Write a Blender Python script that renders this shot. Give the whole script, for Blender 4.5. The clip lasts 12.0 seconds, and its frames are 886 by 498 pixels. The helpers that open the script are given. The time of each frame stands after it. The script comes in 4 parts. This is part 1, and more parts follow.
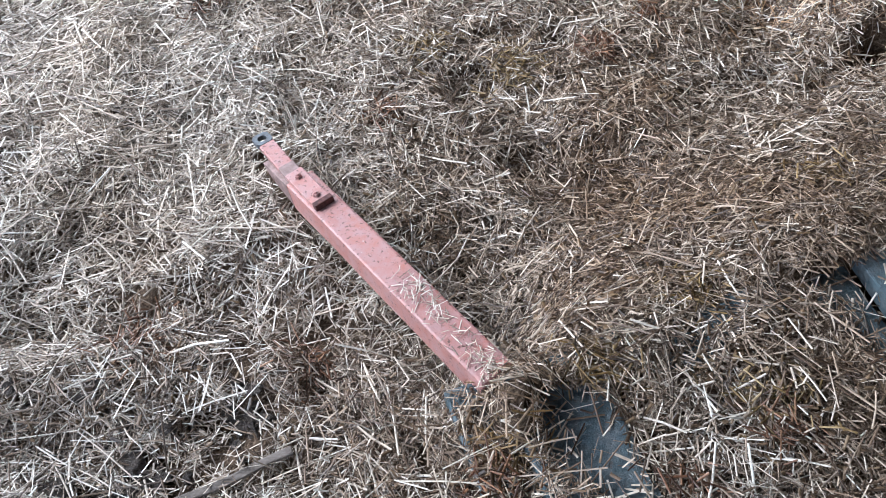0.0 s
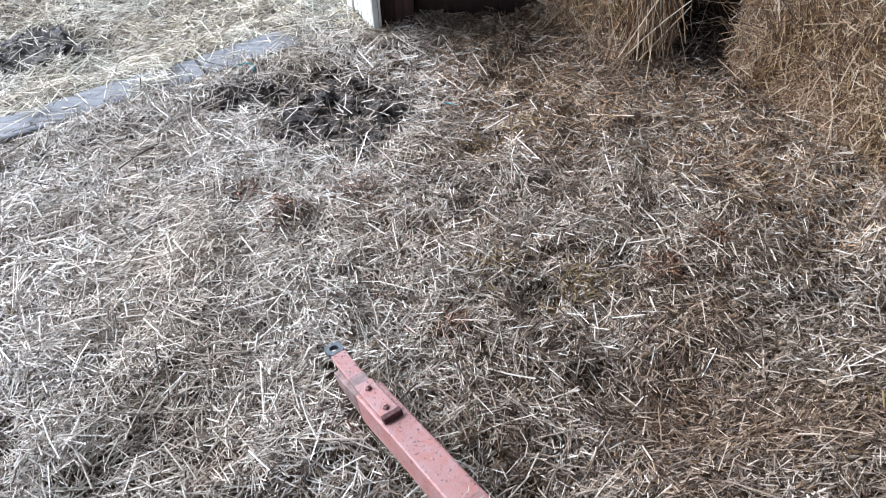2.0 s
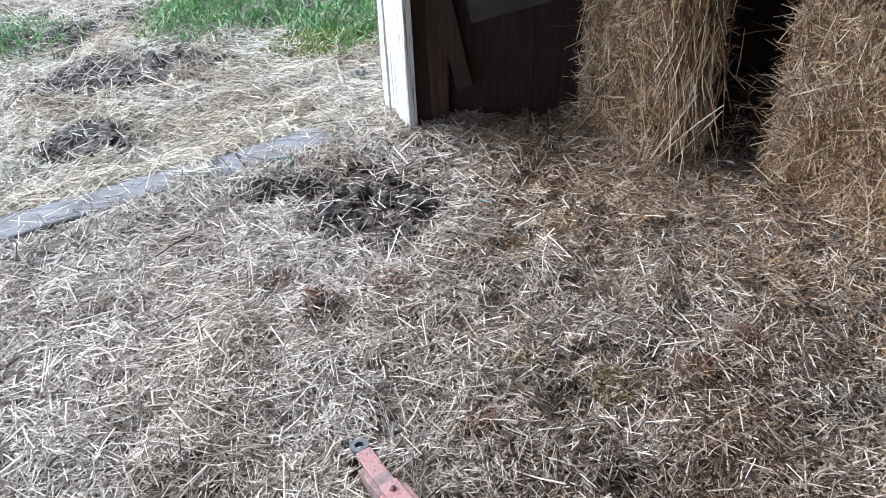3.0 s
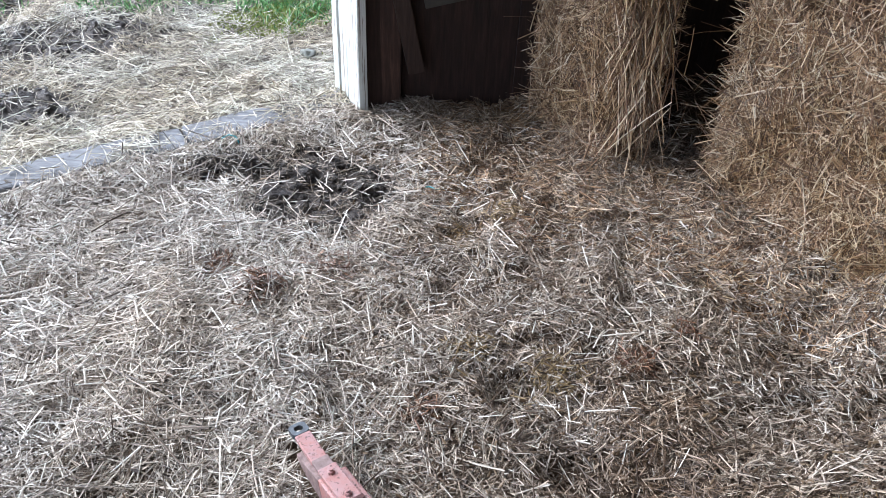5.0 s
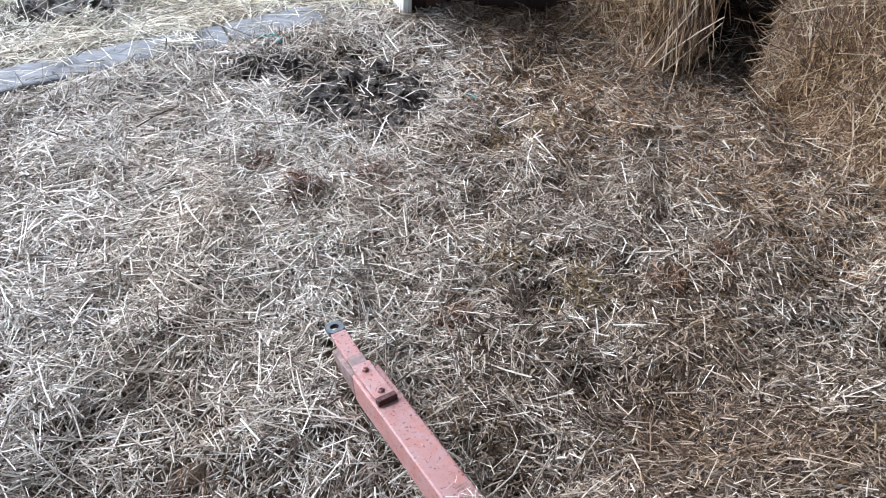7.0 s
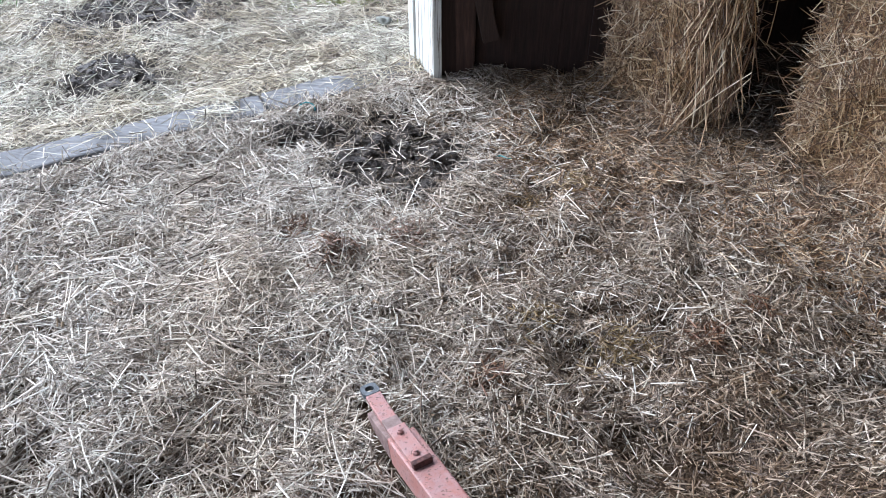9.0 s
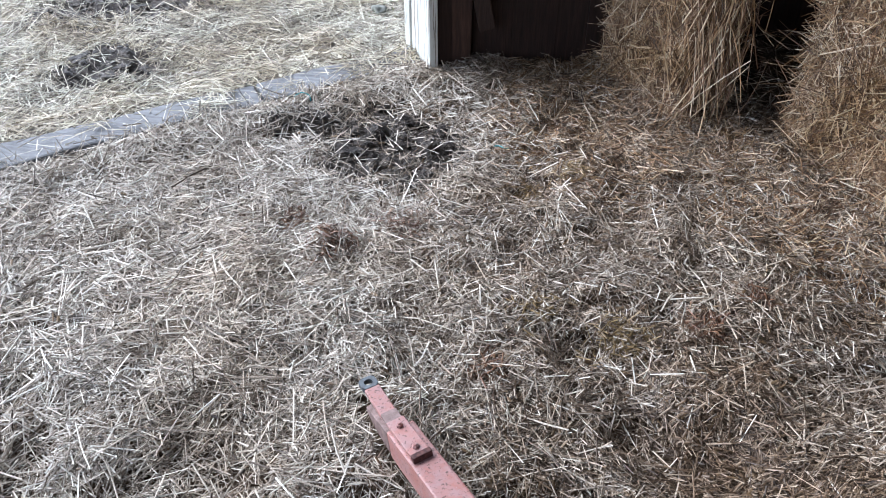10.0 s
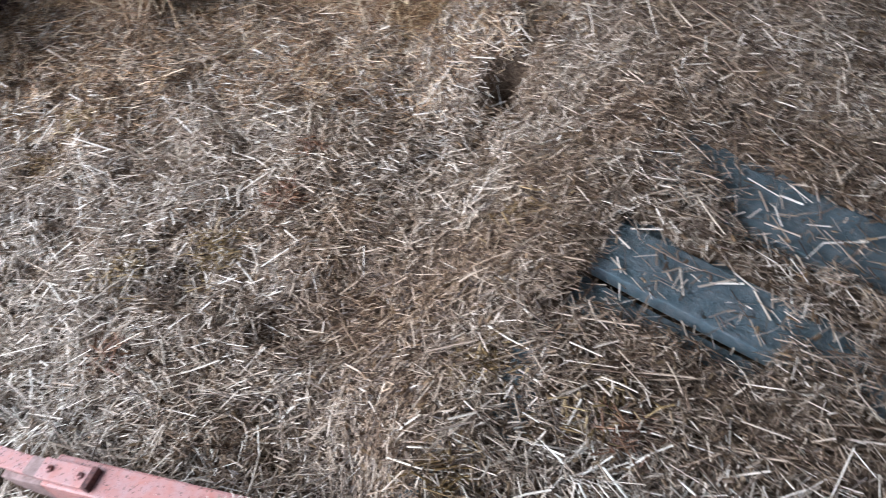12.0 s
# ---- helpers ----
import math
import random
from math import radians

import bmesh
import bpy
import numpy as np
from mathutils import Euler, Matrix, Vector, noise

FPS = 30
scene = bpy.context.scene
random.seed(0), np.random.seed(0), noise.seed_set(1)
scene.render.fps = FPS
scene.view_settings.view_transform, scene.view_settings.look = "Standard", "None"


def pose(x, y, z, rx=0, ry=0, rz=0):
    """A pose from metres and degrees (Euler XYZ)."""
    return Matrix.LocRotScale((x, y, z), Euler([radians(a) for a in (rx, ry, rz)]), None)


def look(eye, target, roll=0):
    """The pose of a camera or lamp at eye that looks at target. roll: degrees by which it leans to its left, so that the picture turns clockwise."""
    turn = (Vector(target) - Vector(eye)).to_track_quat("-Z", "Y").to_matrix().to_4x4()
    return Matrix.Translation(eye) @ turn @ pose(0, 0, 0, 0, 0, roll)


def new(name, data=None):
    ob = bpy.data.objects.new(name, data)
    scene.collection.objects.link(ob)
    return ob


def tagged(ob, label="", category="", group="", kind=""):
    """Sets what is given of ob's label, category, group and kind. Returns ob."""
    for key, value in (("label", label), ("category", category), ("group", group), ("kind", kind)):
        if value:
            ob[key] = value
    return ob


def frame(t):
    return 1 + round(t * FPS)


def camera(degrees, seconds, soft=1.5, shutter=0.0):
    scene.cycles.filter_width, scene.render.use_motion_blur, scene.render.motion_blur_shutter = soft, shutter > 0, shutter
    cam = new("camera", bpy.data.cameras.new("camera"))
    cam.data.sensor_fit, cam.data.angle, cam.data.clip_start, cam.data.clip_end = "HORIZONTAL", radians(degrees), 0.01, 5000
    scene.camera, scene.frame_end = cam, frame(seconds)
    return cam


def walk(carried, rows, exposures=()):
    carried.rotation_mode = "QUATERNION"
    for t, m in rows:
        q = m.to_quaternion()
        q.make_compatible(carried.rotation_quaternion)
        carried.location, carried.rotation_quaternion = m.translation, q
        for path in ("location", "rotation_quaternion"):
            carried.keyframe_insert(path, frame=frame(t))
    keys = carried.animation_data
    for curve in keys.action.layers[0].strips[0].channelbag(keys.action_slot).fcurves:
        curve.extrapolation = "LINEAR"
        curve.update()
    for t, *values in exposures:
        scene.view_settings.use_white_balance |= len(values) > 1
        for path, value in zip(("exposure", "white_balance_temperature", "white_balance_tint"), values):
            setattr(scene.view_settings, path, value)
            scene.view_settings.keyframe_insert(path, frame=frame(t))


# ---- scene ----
cam = camera(58.6, 12.0, soft=0.8, shutter=0.22)
EXPOSURE = 2.04
PATH = [
    (0, (0.166, 0.198, 1.479), (0.166, 1.22, -0.24), 0.6),
    (0.2, (0.159, 0.198, 1.479), (0.131, 1.216, -0.242), -0.6),
    (0.5, (0.149, 0.198, 1.48), (0.068, 1.212, -0.242), -3.1),
    (0.7, (0.142, 0.2, 1.483), (0.052, 1.282, -0.195), -2.7),
    (1, (0.132, 0.204, 1.488), (0.045, 1.354, -0.146), -2.3),
    (1.2, (0.132, 0.208, 1.495), (0.039, 1.427, -0.084), -1.9),
    (1.5, (0.133, 0.214, 1.505), (0.025, 1.518, -0.007), -1.8),
    (1.8, (0.131, 0.214, 1.505), (0.002, 1.593, 0.064), -2.2),
    (2, (0.13, 0.214, 1.505), (-0.015, 1.628, 0.098), -2.5),
    (2.5, (0.121, 0.212, 1.504), (-0.042, 1.741, 0.225), -2.1),
    (2.7, (0.122, 0.219, 1.505), (-0.111, 1.783, 0.279), -2.8),
    (4.5, (0.127, 0.226, 1.492), (0.029, 1.788, 0.247), 1.7),
    (5, (0.117, 0.223, 1.491), (0.033, 1.784, 0.243), 2.6),
    (5.5, (0.12, 0.223, 1.497), (0.033, 1.773, 0.236), 2.5),
    (5.8, (0.118, 0.221, 1.495), (0.036, 1.68, 0.132), 3.3),
    (6, (0.116, 0.22, 1.494), (0.041, 1.652, 0.1), 4.0),
    (6.2, (0.116, 0.217, 1.496), (0.031, 1.636, 0.09), 3.7),
    (6.5, (0.117, 0.212, 1.498), (-0.011, 1.596, 0.06), 2.8),
    (7, (0.111, 0.206, 1.505), (-0.034, 1.605, 0.083), 3.3),
    (7.5, (0.112, 0.2, 1.519), (-0.116, 1.631, 0.14), 0.4),
    (7.7, (0.117, 0.197, 1.515), (-0.121, 1.656, 0.168), 0.3),
    (9.5, (0.117, 0.209, 1.516), (-0.134, 1.695, 0.201), -0.5),
    (10, (0.11, 0.217, 1.515), (-0.128, 1.684, 0.176), -0.4),
    (10.5, (0.106, 0.222, 1.512), (-0.1, 1.659, 0.136), -0.4),
    (11, (0.106, 0.229, 1.518), (0.05, 1.659, 0.12), 0.0),
    (11.2, (0.111, 0.231, 1.512), (0.171, 1.651, 0.115), -0.7),
    (11.5, (0.119, 0.233, 1.502), (0.421, 1.608, 0.081), -2.6),
    (11.7, (0.114, 0.254, 1.501), (0.598, 1.494, 0.031), -2.6),
    (12, (0.151, 0.231, 1.479), (0.825, 1.333, -0.048), -2.4),
]
walk(cam, [(t, look(eye, target, roll)) for t, eye, target, roll in PATH], ((0.0, EXPOSURE + 0.09, 5690, 10.5), (0.5, EXPOSURE + 0.07, 5690, 10.5), (1.5, EXPOSURE, 5690, 10.5), (7.5, EXPOSURE, 5690, 10.5), (9.5, EXPOSURE - 0.13, 5690, 10.5), (10.8, EXPOSURE - 0.12, 5690, 10.5), (11.5, EXPOSURE - 0.06, 5720, 11), (12.0, EXPOSURE + 0.11, 5750, 12)))

# ---- light and sky ----
world = bpy.data.worlds.new("overcast_sky")
world.use_nodes = True
scene.world = world
wt = world.node_tree
sky = wt.nodes.new("ShaderNodeTexSky")
sky.sky_type = "NISHITA"
sky.sun_disc = False
SUN_EL, SUN_ROT = radians(42), radians(-72)
sky.sun_elevation, sky.sun_rotation = SUN_EL, SUN_ROT
sky.air_density, sky.dust_density, sky.ozone_density = 1.0, 1.5, 1.6
cloud = wt.nodes.new("ShaderNodeHueSaturation")
cloud.inputs["Saturation"].default_value = 0.40
wt.links.new(sky.outputs[0], cloud.inputs["Color"])
wt.links.new(cloud.outputs[0], wt.nodes["Background"].inputs[0])
wt.nodes["Background"].inputs[1].default_value = 0.15

sun = new("sun", bpy.data.lights.new("sun", "SUN"))
sun.data.energy, sun.data.angle, sun.data.color = 1.1, radians(40), (1.0, 0.99, 0.98)
to_sun = Vector((math.sin(SUN_ROT) * math.cos(SUN_EL), math.cos(SUN_ROT) * math.cos(SUN_EL), math.sin(SUN_EL)))
sun.matrix_world = look(to_sun * 20, (0, 0, 0))

# ---- the barn's own axes: a runs along the doorway wall, b into the barn ----
P0 = np.array([-0.34, 2.82])
TURN = radians(35)
U = np.array([math.cos(TURN), math.sin(TURN)])
N = np.array([math.sin(TURN), -math.cos(TURN)])
# (a, b, up) is left-handed, so boxes are built in world axes through at_ab()


def at_ab(a, b, z=0.0):
    return Vector((P0[0] + U[0] * a + N[0] * b, P0[1] + U[1] * a + N[1] * b, z))


def to_ab(x, y):
    dx, dy = x - P0[0], y - P0[1]
    return dx * U[0] + dy * U[1], dx * N[0] + dy * N[1]


rng = np.random.default_rng(7)
_grid = np.random.default_rng(3).random((256, 256))


def vnoise(x, y):
    """Smooth value noise from 0 to 1."""
    xi, yi = np.floor(x).astype(int), np.floor(y).astype(int)
    fx, fy = x - xi, y - yi
    fx, fy = fx * fx * (3 - 2 * fx), fy * fy * (3 - 2 * fy)
    g = lambda i, j: _grid[i % 256, j % 256]
    top = g(xi, yi) * (1 - fx) + g(xi + 1, yi) * fx
    low = g(xi, yi + 1) * (1 - fx) + g(xi + 1, yi + 1) * fx
    return top * (1 - fy) + low * fy


def fbm(x, y, scale, octaves=3):
    total, amp, norm = 0, 1.0, 0
    for k in range(octaves):
        total = total + amp * vnoise(x / scale + 17.3 * k, y / scale + 41.7 * k)
        norm, amp, scale = norm + amp, amp * 0.5, scale * 0.5
    return total / norm


def ramp(v):
    v = np.clip(v, 0, 1)
    return v * v * (3 - 2 * v)


def blob(x, y, cx, cy, rx, ry, turn=0.0):
    """1 at the middle of an ellipse, 0 at its rim and beyond."""
    c, s = math.cos(turn), math.sin(turn)
    dx, dy = x - cx, y - cy
    return ramp(1.0 - np.sqrt(((dx * c + dy * s) / rx) ** 2 + ((-dx * s + dy * c) / ry) ** 2))


DECK_Z = 0.215
# the deck lies askew in the barn: u runs across its boards, v along them from the front edge
DECK_A, DECK_B, DECK_TURN = -0.044, 2.268, radians(15)
# each board: from u, to u, height over the deck, how far its front end stands out
BOARDS = ((-0.800, -0.716, -0.004, 0.01), (-0.708, -0.540, 0.024, 0.0), (-0.530, -0.400, -0.006, 0.02), (-0.392, -0.268, 0.0, 0.0), (-0.260, -0.156, -0.004, 0.015),
          (-0.148, -0.009, -0.016, 0.008), (0.0, 0.142, 0.012, 0.0), (0.152, 0.262, -0.014, 0.03), (0.272, 0.448, 0.014, 0.015), (0.458, 0.60, 0.0, 0.0))


def deck_uv(a, b):
    c, s = math.cos(DECK_TURN), math.sin(DECK_TURN)
    da, db = a - DECK_A, b - DECK_B
    return da * c + db * s, -da * s + db * c


def board_top(u):
    z = np.full_like(np.asarray(u, float), -0.03)
    for u0, u1, dz, _ in BOARDS:
        z = np.where((u > u0) & (u < u1), dz, z)
    return DECK_Z + z


def bare_deck(a, b):
    """Where the straw has slipped off the trailer's deck."""
    u, v = deck_uv(a, b)
    rag = 0.10 * (fbm(a + 3, b, 0.07, 3) - 0.5)
    main = ramp((u + 0.004) / 0.010) * ramp((0.185 + rag - 0.12 * v - u) / 0.03) * ramp((v - 0.004) / 0.010) * ramp((0.40 + rag - v) / 0.05)
    strip = ramp((u + 0.098 - 0.12 * np.clip(v, 0, 1) + 0.4 * rag) / 0.015) * ramp((0.02 - u) / 0.01) * ramp((v - 0.006) / 0.012) * ramp((0.40 - v) / 0.05)
    slab = ramp((u - 0.255) / 0.012) * ramp((0.475 + rag - u) / 0.03) * ramp((v - 0.9 * (0.45 - u) - 0.02 + rag) / 0.05) * ramp((0.62 - v) / 0.1)
    slab = slab * (1 - 0.8 * blob(u, v, 0.30, 0.19, 0.07, 0.09))
    islet = blob(u, v, 0.085, 0.445, 0.055, 0.075)
    near = np.maximum(blob(u, v, -0.622, 0.130, 0.075, 0.11, -0.3), blob(u, v, -0.590, 0.26, 0.055, 0.11, -0.2)) * ramp((v - 0.058) / 0.02) * ramp((u + 0.69) / 0.03)
    m = np.maximum(np.maximum(main, strip), np.maximum(slab, np.maximum(islet, near)))
    return np.where(m > 0, m + 0.30 * (vnoise(a / 0.04, b / 0.04) - 0.5) * ramp(m * 6), 0)


def mud_patch(x, y):
    return np.maximum(1.5 * blob(x, y, -0.41, 2.36, 0.36, 0.33, 0.3), 0.5 * blob(x, y, -0.66, 2.48, 0.42, 0.27, 0.2))


def yard_mud(x, y):
    m = np.maximum(blob(x, y, -1.75, 3.30, 0.75, 0.42, 0.5), blob(x, y, -1.62, 2.72, 0.34, 0.28))
    return np.maximum(m, 0.8 * blob(x, y, -2.25, 3.75, 0.8, 0.35, 0.6))


def grass_zone(x, y):
    far = ramp((y - 3.46 - 0.4 * fbm(x, y, 0.4)) / 0.3) * ramp((x + 1.95 + 0.25 * (y - 3.6)) / 0.3)
    side = blob(x, y, -2.75, 3.55, 0.75, 0.55, 0.4)
    return np.maximum(far, side)


def hollow(x, y):
    """Trodden hollows where the straw lies thin over dark chaff."""
    return ramp((0.43 - fbm(x + 4, y + 8, 0.17, 3)) / 0.09)


CX, CY, CT = 1.24, 1.625, 0.30


def crack(x, y):
    """A dark hollow under the lip of the heap."""
    m = np.maximum(blob(x, y, CX, CY, 0.10, 0.07, 0.3), 0.28 * blob(x, y, CX + 0.16, CY + 0.05 + 0.07 * (vnoise(x / 0.06, y * 0) - 0.5), 0.16, 0.06, CT))
    return np.clip(m * (0.05 + 1.9 * fbm(x, y + 2, 0.045, 2)), 0, 1)


def height(x, y):
    a, b = to_ab(x, y)
    z = 0.055 * (fbm(x, y, 0.55, 3) - 0.5) + 0.042 * (fbm(x + 9, y, 0.13, 2) - 0.5)
    z = z - 0.022 * hollow(x, y) * (0.35 + 0.65 * np.maximum(ramp((x + 0.45) / 0.5), ramp((1.35 - y) / 0.3)))
    z = z * ramp((x + 4.2) / 0.8) * ramp((3.9 - x) / 0.8) * ramp((y + 1.2) / 0.9) * ramp((6.2 - y) / 1.0)
    inside = ramp((b + 0.1) / 0.2)
    z = z * (1 - 0.75 * ramp(1.6 - np.abs(b + 0.13) / 0.13))
    # straw heaped over the trailer's deck, and the heap against the bales
    wide = ramp((a + 0.70) / 0.35)
    deck = ramp((b - 2.02 + 0.34 * wide + 0.16 * (fbm(x, y, 0.25) - 0.5)) / (0.14 + 0.48 * wide)) * ramp((a + 0.84) / 0.10) * ramp((1.8 - a) / 0.4) * ramp((4.3 - b) / 0.5)
    z = z * (1 - 0.5 * deck) + (DECK_Z + 0.022) * deck
    bare = ramp(bare_deck(a, b) * 7)
    z = z - deck * 0.080 * bare
    heap = ramp((a - 0.50) / 0.45) * ramp((b - 1.50) / 0.22) * ramp((3.0 - b) / 0.4)
    z = z + 0.26 * heap * (1 - 0.6 * deck)
    z = z - 0.20 * crack(x, y)
    z = z + (0.125 * blob(a, b, -0.765, 2.132, 0.115, 0.115) + 0.025 * blob(a, b, -0.69, 2.15, 0.09, 0.07)) * (1 - bare)
    # straw banked against the bales and the wall
    z = z + 0.05 * ramp((a - 0.45) / 0.4) * inside * (1 - deck)
    z = z + 0.045 * blob(a, b, 0.03, 0.03, 0.42, 0.26) * (b > -0.35)
    # trampled hollows and ridges
    z = z - 0.05 * blob(x, y, -0.42, 0.62, 0.38, 0.22, 0.2) - 0.05 * blob(x, y, -0.62, 0.86, 0.34, 0.09, 0.15) * (0.4 + fbm(x, y + 3, 0.09, 2))
    z = z + 0.03 * blob(x, y, -0.48, 1.82, 0.16, 0.12) + 0.035 * blob(x, y, 0.60, 1.42, 0.28, 0.22)
    mud = np.maximum(mud_patch(x, y), 0.8 * yard_mud(x, y))
    z = z + ramp(mud * 1.8) * (0.07 * (np.abs(fbm(x + 3, y, 0.07, 3) - 0.5) * 2.2 - 0.28) + 0.006)
    yard = 1 - inside
    z = z + yard * (0.04 * (fbm(x, y + 5, 0.3, 2) - 0.55))
    z = z + 0.028 * ramp(1.35 - np.abs(b + 0.03) / 0.13) * ramp(-a / 0.2) + 0.028 * ramp(1.3 - np.abs(b + 0.25) / 0.10) * ramp(-a / 0.2)
    far = ramp((np.hypot(x, y) - 9) / 12)
    return z * (1 - far)


def surface(x, y):
    """Where loose straw comes to rest: the heap, or the bare deck boards."""
    a, b = to_ab(x, y)
    z = height(x, y)
    u, v = deck_uv(a, b)
    on_deck = (v > 0.0) & (u > -0.86) & (u < 0.59)
    z = np.where(on_deck, np.maximum(z, board_top(u) + 0.002), z)
    sill_top = (b > -0.195) & (b < -0.065) & (a < -0.02)
    return np.where(sill_top, np.maximum(z, 0.048), z)


# ---- mesh helpers ----
def raw_mesh(name, verts, quads):
    me = bpy.data.meshes.new(name)
    verts, quads = np.asarray(verts, np.float32), np.asarray(quads, np.int32)
    me.vertices.add(len(verts))
    me.vertices.foreach_set("co", verts.ravel())
    me.loops.add(quads.size)
    me.loops.foreach_set("vertex_index", quads.ravel())
    me.polygons.add(len(quads))
    me.polygons.foreach_set("loop_start", np.arange(len(quads), dtype=np.int32) * quads.shape[1])
    me.update(calc_edges=True)
    return me


def part(name, bm, material, parent=None, label=""):
    me = bpy.data.meshes.new(name)
    bm.to_mesh(me)
    bm.free()
    me.materials.append(material)
    ob = new(name, me)
    if parent is not None:
        ob.parent = parent
    return tagged(ob, label) if label else ob


def box(bm, size, m=Matrix(), bevel=0.0, cuts=0, wobble=0.0, seed=0):
    """A box of that size round the origin of m, bevelled and roughened, into an empty bm."""
    bmesh.ops.create_cube(bm, size=1.0)
    bmesh.ops.scale(bm, vec=size, verts=bm.verts)
    if bevel:
        bmesh.ops.bevel(bm, geom=list(bm.edges), offset=bevel, segments=2, profile=0.6, affect="EDGES")
    if cuts:
        k = max(range(3), key=lambda i: size[i])
        for j in range(1, cuts + 1):
            co, no = Vector((0, 0, 0)), Vector((0, 0, 0))
            co[k], no[k] = -size[k] / 2 + size[k] * j / (cuts + 1), 1
            bmesh.ops.bisect_plane(bm, geom=list(bm.verts) + list(bm.edges) + list(bm.faces), plane_co=co, plane_no=no)
    for v in bm.verts:
        if wobble:
            v.co += Vector(noise.noise_vector(v.co * 7 + Vector((seed * 3.1, 0, 0)))) * wobble
        v.co = m @ v.co
    return list(bm.verts)


def ab_pose(a, b, z, turn=0.0, rx=0.0, ry=0.0):
    """A pose whose x axis runs along the doorway wall and whose y axis points out of the barn."""
    p = at_ab(a, b, z)
    return pose(p.x, p.y, p.z, rx, ry, math.degrees(TURN) + turn)


def strands(name, centre, way, up, length, width, material, sections=2, bend=0.0):
    """Many thin straws as one mesh: each is a small open trough, bent a little."""
    n = len(centre)
    way = way / np.linalg.norm(way, axis=1, keepdims=True)
    side = np.cross(way, up)
    side /= np.linalg.norm(side, axis=1, keepdims=True) + 1e-9
    up = np.cross(side, way)
    bow = (rng.normal(0, 1, n) * bend * length)[:, None]
    bow2 = (rng.normal(0, 1, n) * bend * length)[:, None]
    rows = []
    for s in np.linspace(-0.5, 0.5, sections):
        mid = centre + way * (s * length)[:, None] + (0.25 - s * s) * 4 * (up * bow + side * bow2) * 0.5
        w = (width * (1.0 - 0.25 * abs(s)))[:, None]
        rows += [mid - side * w * 0.5, mid + up * w * 0.42, mid + side * w * 0.5]
    verts = np.stack(rows, 1).reshape(-1, 3)
    per = 3 * sections
    quads = []
    for k in range(sections - 1):
        for j in range(2):
            quads.append([3 * k + j, 3 * k + j + 1, 3 * k + j + 4, 3 * k + j + 3])
    quads = (np.array(quads)[None] + (np.arange(n) * per)[:, None, None]).reshape(-1, 4)
    me = raw_mesh(name, verts, quads)
    me.materials.append(material)
    return new(name, me)


# ---- materials ----
def material(name, rough=0.7, metal=0.0, spec=0.4):
    m = bpy.data.materials.new(name)
    m.use_nodes = True
    b = m.node_tree.nodes["Principled BSDF"]
    b.inputs["Roughness"].default_value, b.inputs["Metallic"].default_value = rough, metal
    b.inputs["Specular IOR Level"].default_value = spec
    return m, m.node_tree, b


def node(tree, kind, **sets):
    n = tree.nodes.new(kind)
    for k, v in sets.items():
        n.inputs[k.replace("_", " ")].default_value = v
    return n


def coords(tree, scale=(1, 1, 1)):
    c = tree.nodes.new("ShaderNodeTexCoord")
    m = tree.nodes.new("ShaderNodeMapping")
    m.inputs["Scale"].default_value = scale
    tree.links.new(c.outputs["Object"], m.inputs["Vector"])
    return m.outputs[0]


def stops(tree, value, rows):
    r = tree.nodes.new("ShaderNodeValToRGB")
    e = r.color_ramp.elements
    while len(e) < len(rows):
        e.new(0.5)
    for el, (p, c) in zip(e, rows):
        el.position, el.color = p, (*c, 1)
    tree.links.new(value, r.inputs[0])
    return r.outputs[0]


def blend(tree, fac, one, two, mode="MIX"):
    m = tree.nodes.new("ShaderNodeMix")
    m.data_type, m.blend_type = "RGBA", mode
    for sock, v in ((m.inputs[0], fac), (m.inputs[6], one), (m.inputs[7], two)):
        if hasattr(v, "links"):
            tree.links.new(v, sock)
        else:
            sock.default_value = v if isinstance(v, float) else (*v, 1)
    return m.outputs[2]


def bump(tree, bsdf, value, strength, distance=0.01):
    b = node(tree, "ShaderNodeBump", Strength=strength, Distance=distance)
    tree.links.new(value, b.inputs["Height"])
    tree.links.new(b.outputs[0], bsdf.inputs["Normal"])


def tex(tree, vec, scale, detail=4.0, rough=0.6):
    n = node(tree, "ShaderNodeTexNoise", Scale=scale, Detail=detail, Roughness=rough)
    tree.links.new(vec, n.inputs["Vector"])
    return n.outputs[0]


def straw_material(name, rows, damp, patch=2.2):
    """Straw: every stalk has its own tone, and damp brown patches run through the whole."""
    m, t, b = material(name, 0.42, spec=0.45)
    g = t.nodes.new("ShaderNodeNewGeometry")
    c = coords(t)
    col = stops(t, g.outputs["Random Per Island"], rows)
    big = tex(t, c, patch, 3.0, 0.55)
    mask = stops(t, big, [(0.42, (0, 0, 0)), (0.62, (1, 1, 1))])
    col = blend(t, mask, col, blend(t, 1.0, col, damp, "MULTIPLY"))
    fine = tex(t, c, 240.0, 2.0)
    col = blend(t, 0.35, col, blend(t, 1.0, col, stops(t, fine, [(0.3, (0.45, 0.42, 0.38)), (0.7, (1, 1, 1))]), "MULTIPLY"))
    t.links.new(col, b.inputs["Base Color"])
    return m


